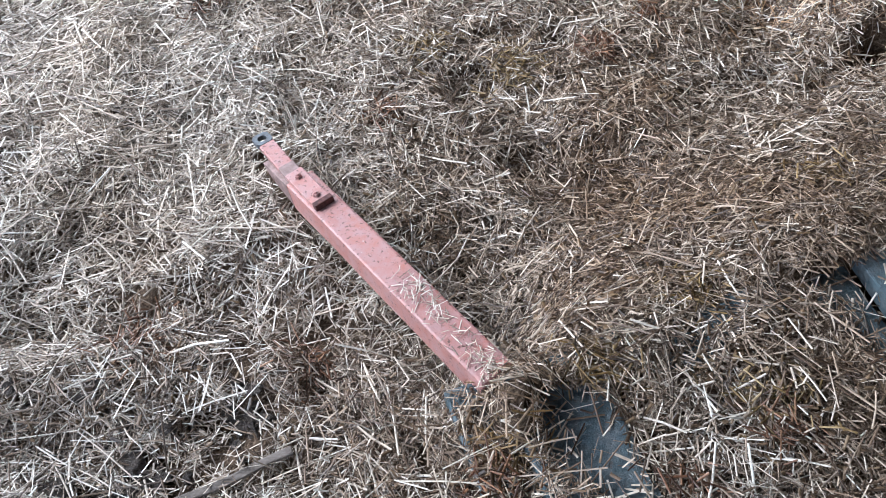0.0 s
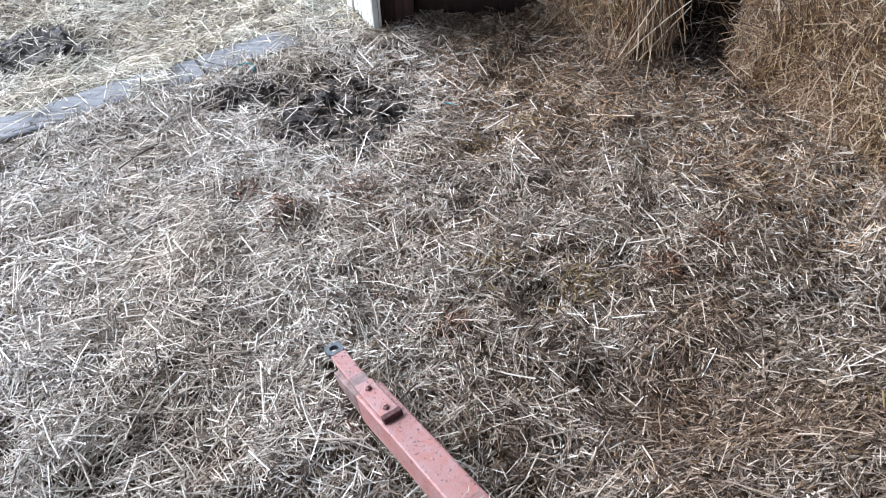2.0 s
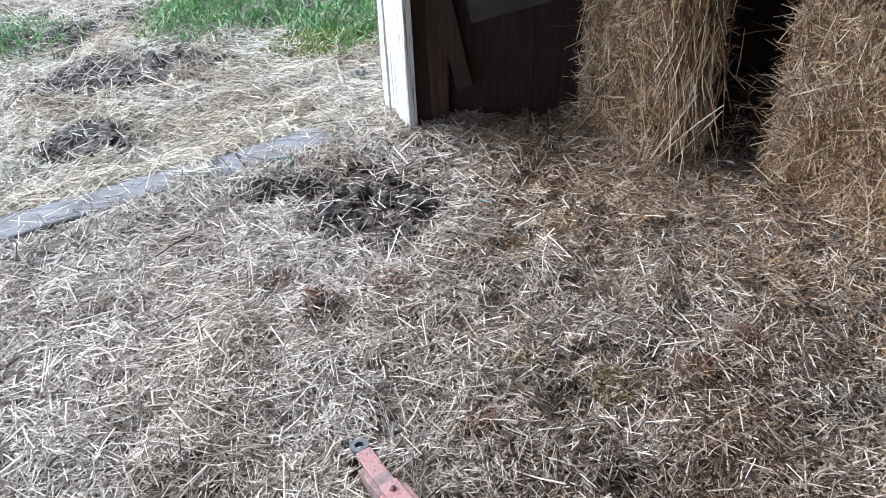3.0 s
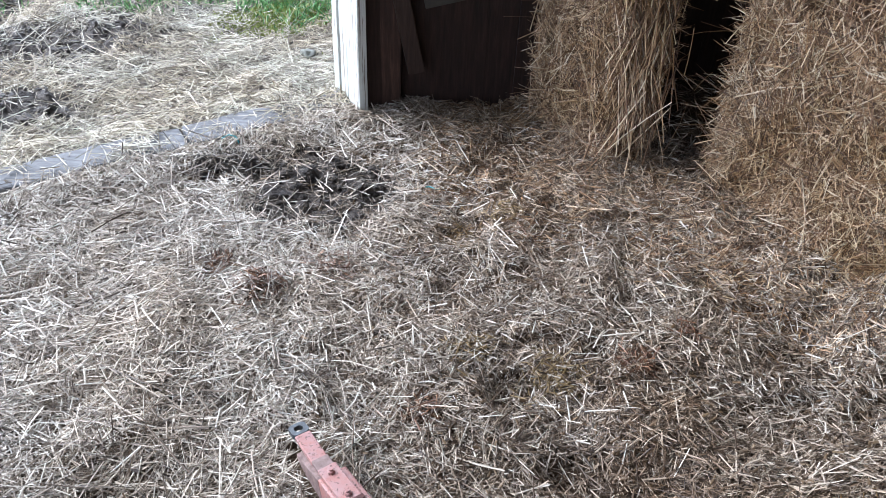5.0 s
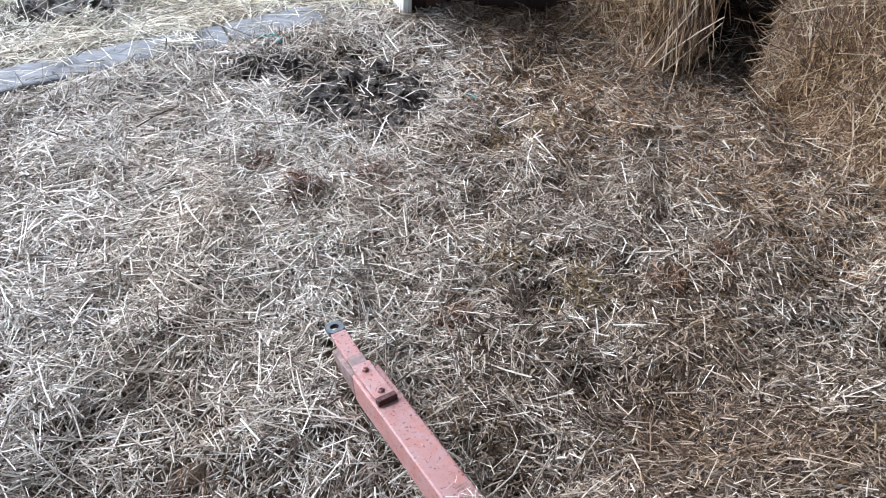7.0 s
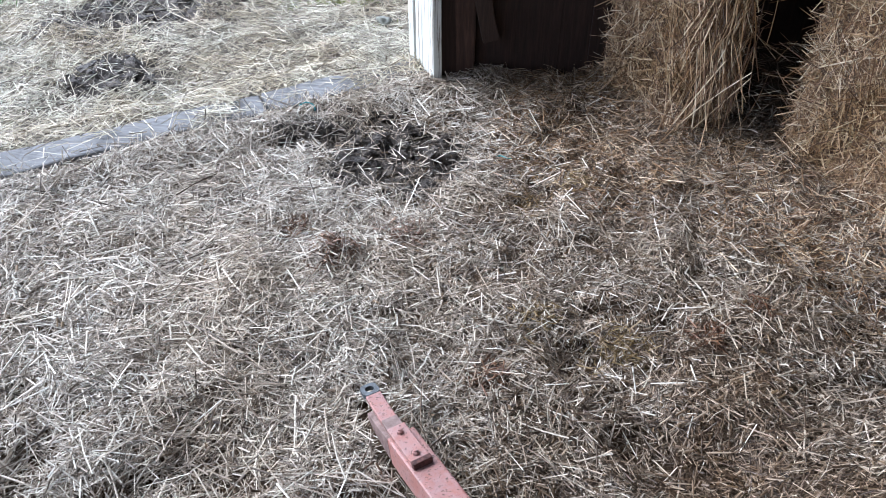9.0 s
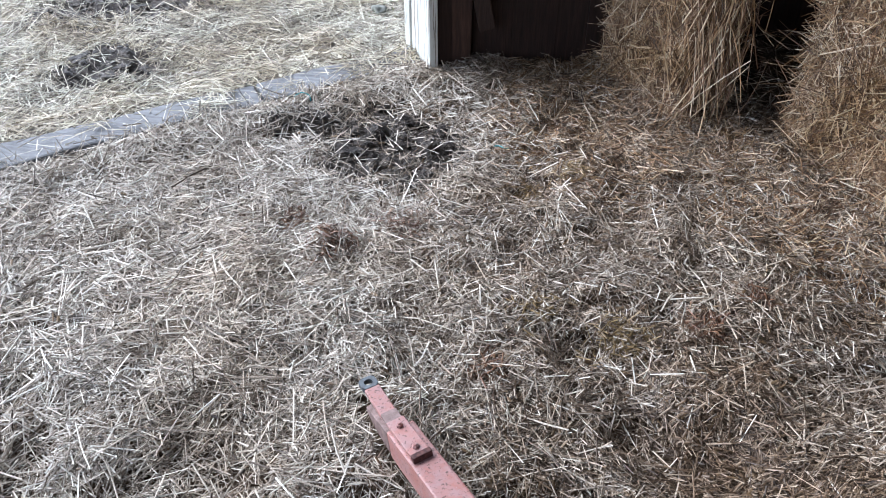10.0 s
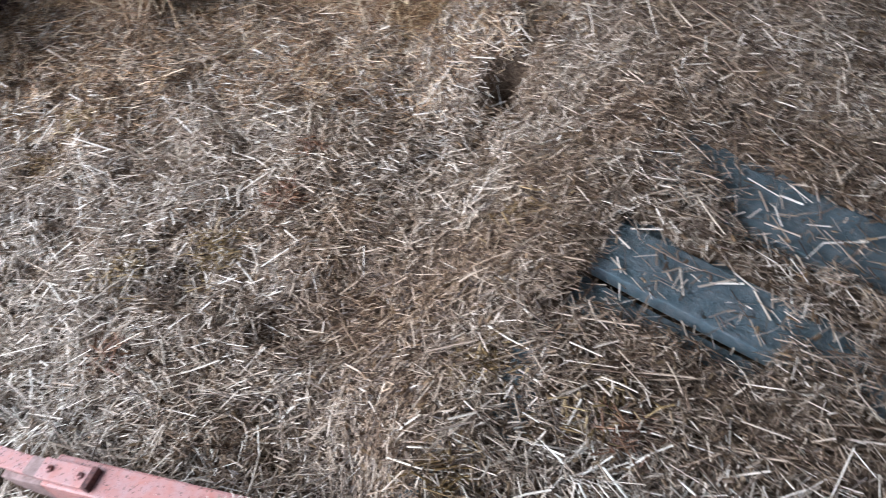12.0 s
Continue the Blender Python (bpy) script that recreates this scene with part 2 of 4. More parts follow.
litter_mat = straw_material("pale_straw", [(0.0, (0.09, 0.07, 0.054)), (0.16, (0.24, 0.192, 0.15)), (0.4, (0.45, 0.388, 0.317)),
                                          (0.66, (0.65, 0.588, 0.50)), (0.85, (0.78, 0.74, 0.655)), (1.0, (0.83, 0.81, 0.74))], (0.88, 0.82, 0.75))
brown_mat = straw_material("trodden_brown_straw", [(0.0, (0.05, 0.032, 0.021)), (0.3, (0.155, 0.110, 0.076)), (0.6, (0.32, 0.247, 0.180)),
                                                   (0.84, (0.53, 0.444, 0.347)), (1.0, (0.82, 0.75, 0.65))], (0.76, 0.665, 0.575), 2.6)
yard_mat = straw_material("bleached_straw", [(0.0, (0.16, 0.13, 0.10)), (0.3, (0.37, 0.32, 0.25)), (0.5, (0.60, 0.555, 0.43)),
                                             (1.0, (0.81, 0.79, 0.66))], (0.80, 0.73, 0.64))
hay_mat = straw_material("bale_hay", [(0.0, (0.075, 0.040, 0.022)), (0.3, (0.18, 0.096, 0.048)), (0.6, (0.45, 0.280, 0.148)),
                                      (0.85, (0.77, 0.60, 0.41)), (1.0, (0.90, 0.80, 0.64))], (0.66, 0.60, 0.48), 4.0)

# bale body: hay darkened so the shade between stalks sits in its colour
packed_gap_mat, t, b = material("packed_hay_gap_shade", 0.8, spec=0.2)
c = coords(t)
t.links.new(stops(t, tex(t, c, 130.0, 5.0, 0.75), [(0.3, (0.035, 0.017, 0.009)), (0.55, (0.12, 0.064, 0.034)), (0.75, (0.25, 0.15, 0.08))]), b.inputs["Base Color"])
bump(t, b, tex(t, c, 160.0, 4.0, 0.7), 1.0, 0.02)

# ground: chaff inside the barn, mud in the yard
ground_mat, t, b = material("earth_and_chaff", 0.85, spec=0.25)
c = coords(t)
chaff = stops(t, tex(t, c, 160.0, 4.0, 0.7), [(0.30, (0.030, 0.019, 0.012)), (0.5, (0.100, 0.068, 0.044)), (0.70, (0.25, 0.185, 0.125))])
mud = stops(t, tex(t, c, 22.0, 6.0, 0.65), [(0.3, (0.10, 0.088, 0.078)), (0.55, (0.20, 0.18, 0.16)), (0.75, (0.32, 0.29, 0.26))])
sep = t.nodes.new("ShaderNodeSeparateXYZ")
t.links.new(c, sep.inputs[0])
lin = t.nodes.new("ShaderNodeVectorMath")
lin.operation = "DOT_PRODUCT"
lin.inputs[1].default_value = (N[0], N[1], 0)
t.links.new(c, lin.inputs[0])
edge = t.nodes.new("ShaderNodeMath")
edge.operation = "ADD"
edge.inputs[1].default_value = -float(P0 @ N) + 0.6
t.links.new(lin.outputs["Value"], edge.inputs[0])
inside_mask = stops(t, edge.outputs[0], [(0.45, (0, 0, 0)), (0.6, (1, 1, 1))])
t.links.new(blend(t, inside_mask, mud, chaff), b.inputs["Base Color"])
bump(t, b, tex(t, c, 90.0, 6.0, 0.7), 0.8, 0.012)

mud_mat, t, b = material("wet_mud", 0.42, spec=0.5)
c = coords(t)
t.links.new(stops(t, tex(t, c, 30.0, 6.0, 0.65), [(0.3, (0.03, 0.023, 0.019)), (0.48, (0.075, 0.060, 0.050)), (0.58, (0.14, 0.115, 0.096)), (0.8, (0.23, 0.195, 0.16))]), b.inputs["Base Color"])
bump(t, b, tex(t, coords(t, (1.0, 2.2, 1.0)), 55.0, 6.0, 0.75), 1.0, 0.03)

red_mat, t, b = material("faded_red_paint", 0.5, spec=0.45)
c = coords(t)
fade = stops(t, tex(t, c, 14.0, 5.0, 0.65), [(0.3, (0.29, 0.082, 0.055)), (0.55, (0.34, 0.115, 0.082)), (0.75, (0.37, 0.155, 0.125))])
chips = stops(t, tex(t, c, 120.0, 5.0, 0.75), [(0.575, (0, 0, 0)), (0.615, (1, 1, 1))])
scratch = stops(t, tex(t, coords(t, (1.0, 1.0, 1.0)), 150.0, 6.0, 0.8), [(0.655, (0, 0, 0)), (0.675, (1, 1, 1))])
# dust, its pinkish grey also painting in the sky's reflection on the bar
dust_sheen = stops(t, tex(t, c, 34.0, 6.0, 0.7), [(0.30, (0.10, 0.10, 0.10)), (0.62, (0.68, 0.68, 0.68))])
fade = blend(t, dust_sheen, fade, (0.32, 0.222, 0.222))
fade = blend(t, scratch, fade, (0.55, 0.50, 0.49))
t.links.new(blend(t, chips, fade, (0.09, 0.045, 0.035)), b.inputs["Base Color"])
bump(t, b, tex(t, c, 180.0, 3.0), 0.12, 0.003)

worn_mat, t, b = material("worn_bare_steel", 0.5, 0.3)
c = coords(t)
t.links.new(stops(t, tex(t, c, 70.0, 5.0, 0.7), [(0.35, (0.055, 0.055, 0.058)), (0.6, (0.10, 0.115, 0.125)), (0.8, (0.17, 0.185, 0.20))]), b.inputs["Base Color"])
bump(t, b, tex(t, c, 220.0, 3.0), 0.2, 0.003)

scraped_mat, t, b = material("scraped_paint", 0.6, 0.1)
c = coords(t)
t.links.new(stops(t, tex(t, c, 60.0, 5.0, 0.7), [(0.35, (0.13, 0.085, 0.075)), (0.6, (0.25, 0.175, 0.16)), (0.8, (0.33, 0.20, 0.175))]), b.inputs["Base Color"])

rust_mat, t, b = material("rusty_dark_steel", 0.7, 0.2)
c = coords(t)
t.links.new(stops(t, tex(t, c, 120.0, 5.0, 0.7), [(0.35, (0.035, 0.014, 0.014)), (0.6, (0.10, 0.040, 0.034)), (0.8, (0.22, 0.095, 0.08))]), b.inputs["Base Color"])

blue_mat, t, b = material("blue_grey_painted_board", 0.5, spec=0.4)
c = coords(t)
coat = stops(t, tex(t, c, 9.0, 6.0, 0.7), [(0.3, (0.045, 0.074, 0.086)), (0.55, (0.080, 0.120, 0.138)), (0.8, (0.13, 0.172, 0.188))])
scuff = stops(t, tex(t, coords(t, (4, 40, 40)), 6.0, 5.0, 0.7), [(0.62, (0, 0, 0)), (0.74, (1, 1, 1))])
blot = stops(t, tex(t, c, 38.0, 6.0, 0.75), [(0.44, (0, 0, 0)), (0.66, (0.7, 0.7, 0.7))])
dirt = stops(t, tex(t, c, 75.0, 5.0, 0.7), [(0.58, (0, 0, 0)), (0.70, (0.8, 0.8, 0.8))])
coat = blend(t, blot, coat, (0.165, 0.175, 0.18))
coat = blend(t, dirt, coat, (0.11, 0.085, 0.062))
t.links.new(blend(t, scuff, coat, (0.24, 0.25, 0.25)), b.inputs["Base Color"])
bump(t, b, tex(t, c, 70.0, 6.0, 0.75), 0.7, 0.008)


def wood(name, dark, mid, pale, grain=(3, 40, 40), rough=0.75, flake=None):
    m, t, b = material(name, rough, spec=0.3)
    c = coords(t, grain)
    g = tex(t, c, 2.2, 8.0, 0.68)
    col = stops(t, g, [(0.3, dark), (0.52, mid), (0.75, pale)])
    if flake:
        peel = stops(t, tex(t, coords(t, (grain[0] * 2, grain[1] * 0.7, grain[2] * 0.7)), 1.6, 6.0, 0.7), [(0.545, (0, 0, 0)), (0.59, (1, 1, 1))])
        col = blend(t, peel, flake, col)
    info = t.nodes.new("ShaderNodeObjectInfo")
    tone = stops(t, info.outputs["Random"], [(0.0, (0.75, 0.75, 0.75)), (1.0, (1, 1, 1))])
    t.links.new(blend(t, 1.0, col, tone, "MULTIPLY"), b.inputs["Base Color"])
    bump(t, b, g, 0.5, 0.006)
    return m


sill_mat = wood("weathered_grey_plank", (0.12, 0.12, 0.122), (0.24, 0.243, 0.25), (0.33, 0.336, 0.345))
white_mat = wood("peeling_white_paint", (0.14, 0.12, 0.10), (0.26, 0.23, 0.19), (0.38, 0.35, 0.31), (40, 40, 3), 0.6, (0.64, 0.655, 0.62))
# brown barn wood: the corner's shade is put into these near-black colours
shade_dark_mat = wood("shade_dark_barn_boards", (0.010, 0.0045, 0.003), (0.022, 0.010, 0.007), (0.042, 0.021, 0.014), (40, 40, 3))
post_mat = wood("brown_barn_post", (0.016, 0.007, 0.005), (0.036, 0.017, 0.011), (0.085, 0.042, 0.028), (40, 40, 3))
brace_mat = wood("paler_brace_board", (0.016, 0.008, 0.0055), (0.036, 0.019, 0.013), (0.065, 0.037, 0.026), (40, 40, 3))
lath_mat = wood("weathered_lath", (0.10, 0.083, 0.068), (0.19, 0.163, 0.14), (0.30, 0.265, 0.235), (8, 40, 40))
# whitish-grey sheet, its colour lowered to hold the shade on the wall
sheet_mat, t, b = material("shaded_grey_sheet", 0.7)
c = coords(t)
t.links.new(stops(t, tex(t, c, 12.0, 5.0), [(0.3, (0.024, 0.020, 0.016)), (0.7, (0.05, 0.043, 0.035))]), b.inputs["Base Color"])
twine_mat, t, b = material("teal_twine", 0.6)
c = coords(t)
t.links.new(stops(t, tex(t, c, 60.0), [(0.3, (0.02, 0.18, 0.20)), (0.7, (0.05, 0.33, 0.36))]), b.inputs["Base Color"])
stone_mat, t, b = material("field_stone", 0.8)
c = coords(t)
t.links.new(stops(t, tex(t, c, 40.0, 6.0), [(0.3, (0.12, 0.125, 0.105)), (0.7, (0.27, 0.275, 0.24))]), b.inputs["Base Color"])
bump(t, b, tex(t, c, 60.0, 5.0), 0.5, 0.01)
grass_mat, t, b = material("grass_blades", 0.5)
g = t.nodes.new("ShaderNodeNewGeometry")
t.links.new(stops(t, g.outputs["Random Per Island"], [(0.0, (0.07, 0.17, 0.06)), (0.5, (0.17, 0.38, 0.14)), (0.8, (0.30, 0.50, 0.22)), (1.0, (0.48, 0.48, 0.25))]), b.inputs["Base Color"])

# ---- the ground: one sheet, fine where the camera walks, out to the horizon ----
def axis(lo, hi, step, reach):
    core = list(np.arange(lo, hi, step))
    out, s = [], step
    x = hi
    while x < reach:
        out.append(x)
        s *= 1.35
        x += s
    left, s, x = [], step, lo - step
    while x > -reach:
        left.append(x)
        s *= 1.35
        x -= s
    return np.array(left[::-1] + core + out)


gx, gy = axis(-3.6, 3.2, 0.022, 900), axis(-0.4, 5.2, 0.022, 900)
X, Y = np.meshgrid(gx, gy)
Z = height(X, Y) - 0.012
nx, ny = len(gx), len(gy)
idx = np.arange(nx * ny).reshape(ny, nx)
quads = np.stack([idx[:-1, :-1], idx[:-1, 1:], idx[1:, 1:], idx[1:, :-1]], -1).reshape(-1, 4)
me = raw_mesh("ground", np.stack([X, Y, Z], -1).reshape(-1, 3), quads)
me.materials.append(ground_mat)
me.materials.append(mud_mat)
fx, fy = (X[:-1, :-1] + 0.011).ravel(), (Y[:-1, :-1] + 0.011).ravel()
muddy = np.maximum(mud_patch(fx, fy), yard_mud(fx, fy)) + 0.35 * (fbm(fx, fy, 0.08) - 0.5) > 0.24
me.polygons.foreach_set("material_index", muddy.astype(np.int32))
me.polygons.foreach_set("use_smooth", np.ones(len(quads), bool))
tagged(new("ground", me), "trodden earth floor covered in brown chaff, muddy outside", "ground", kind="structure")

# ---- the barn ----
def plain_wall(name, a0, a1, b0, b1, z0, z1, mat, label):
    bm = bmesh.new()
    box(bm, (a1 - a0, b1 - b0, z1 - z0), ab_pose((a0 + a1) / 2, (b0 + b1) / 2, (z0 + z1) / 2))
    return tagged(part(name, bm, mat), label, "wall", kind="structure")


DOOR_W, HEAD, TOP = 3.4, 3.5, 3.7
# out of view: walls, headers and ceiling added to give the daylight its direction
plain_wall("wall_header", -DOOR_W, 0.0, -0.2, 0.0, HEAD, TOP, shade_dark_mat, "unseen dark board wall added above the open barn doorway")
plain_wall("wall_corner", -DOOR_W - 0.3, -DOOR_W, -0.2, 0.3, -0.1, TOP, shade_dark_mat, "unseen dark corner post added between two open bays")
plain_wall("wall_west", -DOOR_W - 0.3, -DOOR_W - 0.1, 7.0, 8.0, -0.1, TOP, shade_dark_mat, "unseen plain dark board wall added to shape the barn's daylight")
plain_wall("wall_west_header", -DOOR_W - 0.3, -DOOR_W - 0.1, 0.3, 7.0, HEAD, TOP, shade_dark_mat, "unseen dark board wall added above a side bay left open for light")
plain_wall("wall_east", 4.0, 4.2, -0.2, 8.0, -0.1, TOP, shade_dark_mat, "unseen plain dark board wall added to shape the barn's daylight")
plain_wall("wall_back", -DOOR_W - 0.1, 4.0, 8.0, 8.2, -0.1, TOP, shade_dark_mat, "unseen plain dark board wall added at the back of the barn")
bm = bmesh.new()
box(bm, (8.6, 9.0, 0.12), ab_pose(0.2, 3.8, TOP + 0.06))
tagged(part("ceiling", bm, shade_dark_mat), "unseen dark board ceiling added to keep the sky's light out", "ceiling", kind="structure")

# wall beside the doorway: boards in a row that runs inwards a little
W_DIR = radians(16)
wall = tagged(new("wall_doorside"), "brown vertical board wall beside the doorway, its shade painted in, bales against it", "wall", kind="structure")
wu = Vector((math.cos(W_DIR), math.sin(W_DIR), 0))
start = Vector((-0.315, 2.865, 0))
pos = 0.115
for k in range(24):
    w = 0.15 + 0.03 * math.sin(k * 2.3)
    bm = bmesh.new()
    p = start + wu * (pos + w / 2) - Vector((-wu.y, wu.x, 0)) * (0.004 * math.sin(k * 5.1)) + Vector((-wu.y, wu.x, 0)) * 0.05
    box(bm, (w + 0.004, 0.03 + 0.006 * (k % 2), TOP + 0.1), pose(p.x, p.y, TOP / 2 - 0.05, 0, 0, math.degrees(W_DIR)), 0.003)
    part("board", bm, shade_dark_mat, wall)
    pos += w
bm = bmesh.new()
p = start + wu * 0.055 + Vector((-wu.y, wu.x, 0)) * 0.025
box(bm, (0.105, 0.06, TOP + 0.1), pose(p.x, p.y, TOP / 2 - 0.05, 0, 0, math.degrees(W_DIR)), 0.006, 8, 0.006)
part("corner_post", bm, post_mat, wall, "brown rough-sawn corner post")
bm = bmesh.new()
p = start + wu * 0.115 + Vector((-wu.y, wu.x, 0)) * 0.012
box(bm, (0.06, 0.026, 0.66), pose(p.x - 0.012, p.y - 0.03, 0.50, 0, -12, math.degrees(W_DIR)), 0.004, 6, 0.003)
part("brace", bm, brace_mat, wall, "slanting paler brace board")

bm = bmesh.new()
p = start + wu * 2.0 + Vector((-wu.y, wu.x, 0)) * 0.10
box(bm, (4.0, 0.03, TOP + 0.1), pose(p.x, p.y, TOP / 2 - 0.05, 0, 0, math.degrees(W_DIR)))
part("wall_backing", bm, shade_dark_mat, wall)

# doorway jamb: white boards on edge, paint peeling
jamb = tagged(new("door_jamb"), "doorway jamb of upright boards in peeling white paint", "door frame", kind="structure")
for b0, b1, proud in ((-0.215, -0.170, 0.003), (-0.161, -0.100, 0.0), (-0.090, 0.010, 0.005)):
    bm = bmesh.new()
    box(bm, (0.035, b1 - b0, HEAD), ab_pose(0.0 - proud, (b0 + b1) / 2, HEAD / 2 - 0.02, 0.0), 0.004, 14, 0.004, b0 * 40)
    part("jamb_board", bm, white_mat, jamb)
bm = bmesh.new()
box(bm, (0.10, 0.20, HEAD), ab_pose(0.07, -0.105, HEAD / 2 - 0.02))
part("door_post", bm, shade_dark_mat, jamb, "dark post behind the white boards")

# grey sheet leaning on the wall boards
bm = bmesh.new()
p = start + wu * 0.30 + Vector((-wu.y, wu.x, 0)) * 0.014
box(bm, (0.30, 0.012, 0.5), pose(p.x, p.y, 0.68, 0, -10, math.degrees(W_DIR)), 0.003, 6, 0.004)
tagged(part("grey_sheet", bm, sheet_mat), "grey sheet fixed on the dark wall boards, its shade painted in", "sheet")

# sill planks across the doorway
def sill(a0, a1, b_mid, w, z, turn, label):
    bm = bmesh.new()
    vs = box(bm, (a1 - a0, w, 0.07), Matrix(), 0.008, 40, 0.0)
    for v in vs:
        q = v.co
        q.z += 0.008 * noise.noise(Vector((q.x * 5, q.y * 30, a0)))
        q.y += 0.010 * noise.noise(Vector((q.x * 3.0, 7.0 + a0, 0)))
    bmesh.ops.transform(bm, matrix=ab_pose((a0 + a1) / 2, b_mid, z - 0.035, turn), verts=bm.verts)
    return tagged(part("sill_plank", bm, sill_mat), label, "plank")


sill(-3.35, -0.640, -0.130, 0.140, 0.040, 0.0, "weathered grey sill plank half sunk in straw across the doorway")
sill(-0.630, -0.02, -0.128, 0.132, 0.045, 1.0, "short weathered grey sill plank running under straw to the jamb")

# ---- hay bales ----
def bale(a, b, z, size, label, count, hang=0.75, turn=0.0, soft_edge=0.07):
    """A square bale: packed body, loose stalks all over it, two strings. size: along a, along b, up."""
    m = ab_pose(a, b, z + size[2] / 2, turn)
    thing = tagged(new("hay_bale"), label, "hay bale", group="hay bales beside the doorway")
    bm = bmesh.new()
    bmesh.ops.create_cube(bm, size=1.0)
    bmesh.ops.subdivide_edges(bm, edges=list(bm.edges), cuts=18, use_grid_fill=True)
    for v in bm.verts:
        q = Vector((v.co.x * size[0], v.co.y * size[1], v.co.z * size[2]))
        r = soft_edge
        core = Vector([max(-s / 2 + r, min(s / 2 - r, c)) for s, c in zip(size, q)])
        if (q - core).length > 1e-6:
            q = core + (q - core).normalized() * min((q - core).length, r)
        v.co = m @ (q + Vector(noise.noise_vector(q * 9 + Vector((a * 7, b, z)))) * 0.022)
    body = part("body", bm, packed_gap_mat, thing)
    for p in body.data.polygons:
        p.use_smooth = True
    faces = [((-1, 0, 0), 0.34), ((0, -1, 0), 0.34), ((0, 0, 1), 0.2), ((1, 0, 0), 0.06), ((0, 1, 0), 0.06)]
    mm = np.array(m)
    cs, ws, us = [], [], []
    for nrm, share in faces:
        k = int(count * share)
        nrm = np.array(nrm, float)
        pts = (rng.random((k, 3)) - 0.5) * np.array(size)
        ax = int(np.argmax(np.abs(nrm)))
        pts[:, ax] = nrm[ax] * (size[ax] / 2 + rng.normal(0.005, 0.015, k))
        way = rng.normal(0, 1, (k, 3))
        way[:, ax] *= 0.5
        if ax != 2:
            way[:, 2] = np.sign(way[:, 2]) * (np.abs(way[:, 2]) + hang * rng.random(k) * 1.3)
        o1, o2 = [i for i in range(3) if i != ax]
        lay = 12.6 * fbm(pts[:, o1] + 5 * a, pts[:, o2] + 3 * z, 0.13, 2)
        way[:, o1] += 1.1 * np.cos(lay)
        way[:, o2] += 1.1 * np.sin(lay)
        way /= np.linalg.norm(way, axis=1, keepdims=True)
        tip = np.sign(rng.normal(0.4, 1, k))[:, None]
        cs.append(pts @ mm[:3, :3].T + mm[:3, 3])
        ws.append((way * tip) @ mm[:3, :3].T)
        us.append(np.tile(mm[:3, :3] @ nrm, (k, 1)) + rng.normal(0, 0.3, (k, 3)))
    cs, ws, us = np.concatenate(cs), np.concatenate(ws), np.concatenate(us)
    k = len(cs)
    low = cs[:, 2] > 0.01
    cs, ws, us = cs[low], ws[low], us[low]
    k = len(cs)
    hay = strands("hay_cover", cs, ws, us, rng.lognormal(math.log(0.074), 0.5, k), 0.0010 + 0.0025 * rng.random(k) ** 1.5, hay_mat, 3, 0.08)
    tagged(hay, kind="stuff").parent = thing
    return thing


bale(0.688, 0.450, 0.02, (0.155, 0.44, 0.92), "golden brown hay bale stood on end, frayed, against the wall", 32000, 0.45, soft_edge=0.06)
bale(1.06, 1.30, 0.02, (0.46, 0.74, 0.34), "golden brown hay bale lying on straw, stalks hanging down", 30000, 0.4, soft_edge=0.09)
bale(1.07, 1.29, 0.345, (0.46, 0.74, 0.32), "golden brown hay bale stacked on another, stalks hanging down", 30000, 0.4, soft_edge=0.09)
bale(1.09, 1.56, 0.665, (0.46, 0.80, 0.34), "golden brown hay bale at the top of the stack", 7000, 0.8)
bale(1.57, 1.10, 0.02, (0.46, 0.82, 0.40), "brown hay bale in deep shade behind the others", 5000)
bale(1.58, 1.11, 0.42, (0.46, 0.82, 0.40), "brown hay bale stacked in deep shade behind the others", 5000)
bale(1.55, 2.05, 0.03, (0.46, 0.90, 0.40), "brown hay bale behind the heaped straw", 6000)
bale(1.57, 2.03, 0.43, (0.46, 0.90, 0.38), "brown hay bale stacked behind the heaped straw", 6000)

# ---- the trailer under the straw: red drawbar and blue-grey deck ----
trailer = tagged(new("farm_trailer"), "old farm trailer buried in straw, faded red drawbar sticking out", "trailer")
BAR = Matrix.Translation((-0.146, 1.196, 0.098)) @ Euler((0, radians(-13.5), radians(-51.5))).to_matrix().to_4x4()
BW, BH, BL = 0.066, 0.074, 0.668
bm = bmesh.new()
box(bm, (BL, BW, BH), BAR @ pose(BL / 2, 0, -BH / 2), 0.005, 12, 0.0012)
bar = part("drawbar", bm, red_mat, trailer, "faded red painted steel drawbar, chipped")


def plate_with_eye(x0, x1, w, z0, z1, hole, mat, name, parent, label):
    """A flat steel nose with clipped corners and a hole through it."""
    bm = bmesh.new()
    n = 24
    ring, rim = [], []
    r = w / 2
    for z in (z0, z1):
        o, i = [], []
        for k in range(n):
            an = 2 * math.pi * k / n
            ro = min(r / max(abs(math.cos(an)), abs(math.sin(an))), r * 1.17)
            o.append(bm.verts.new((x0 + ro * math.cos(an), ro * math.sin(an), z)))
            i.append(bm.verts.new((x0 + hole * math.cos(an), hole * math.sin(an), z)))
        ring.append(o), rim.append(i)
    for k in range(n):
        j = (k + 1) % n
        bm.faces.new((ring[1][k], ring[1][j], rim[1][j], rim[1][k]))
        bm.faces.new((ring[0][j], ring[0][k], rim[0][k], rim[0][j]))
        bm.faces.new((ring[0][k], ring[0][j], ring[1][j], ring[1][k]))
        bm.faces.new((rim[0][j], rim[0][k], rim[1][k], rim[1][j]))
    for v in bm.verts:
        v.co = BAR @ v.co
    return part(name, bm, mat, parent, label)


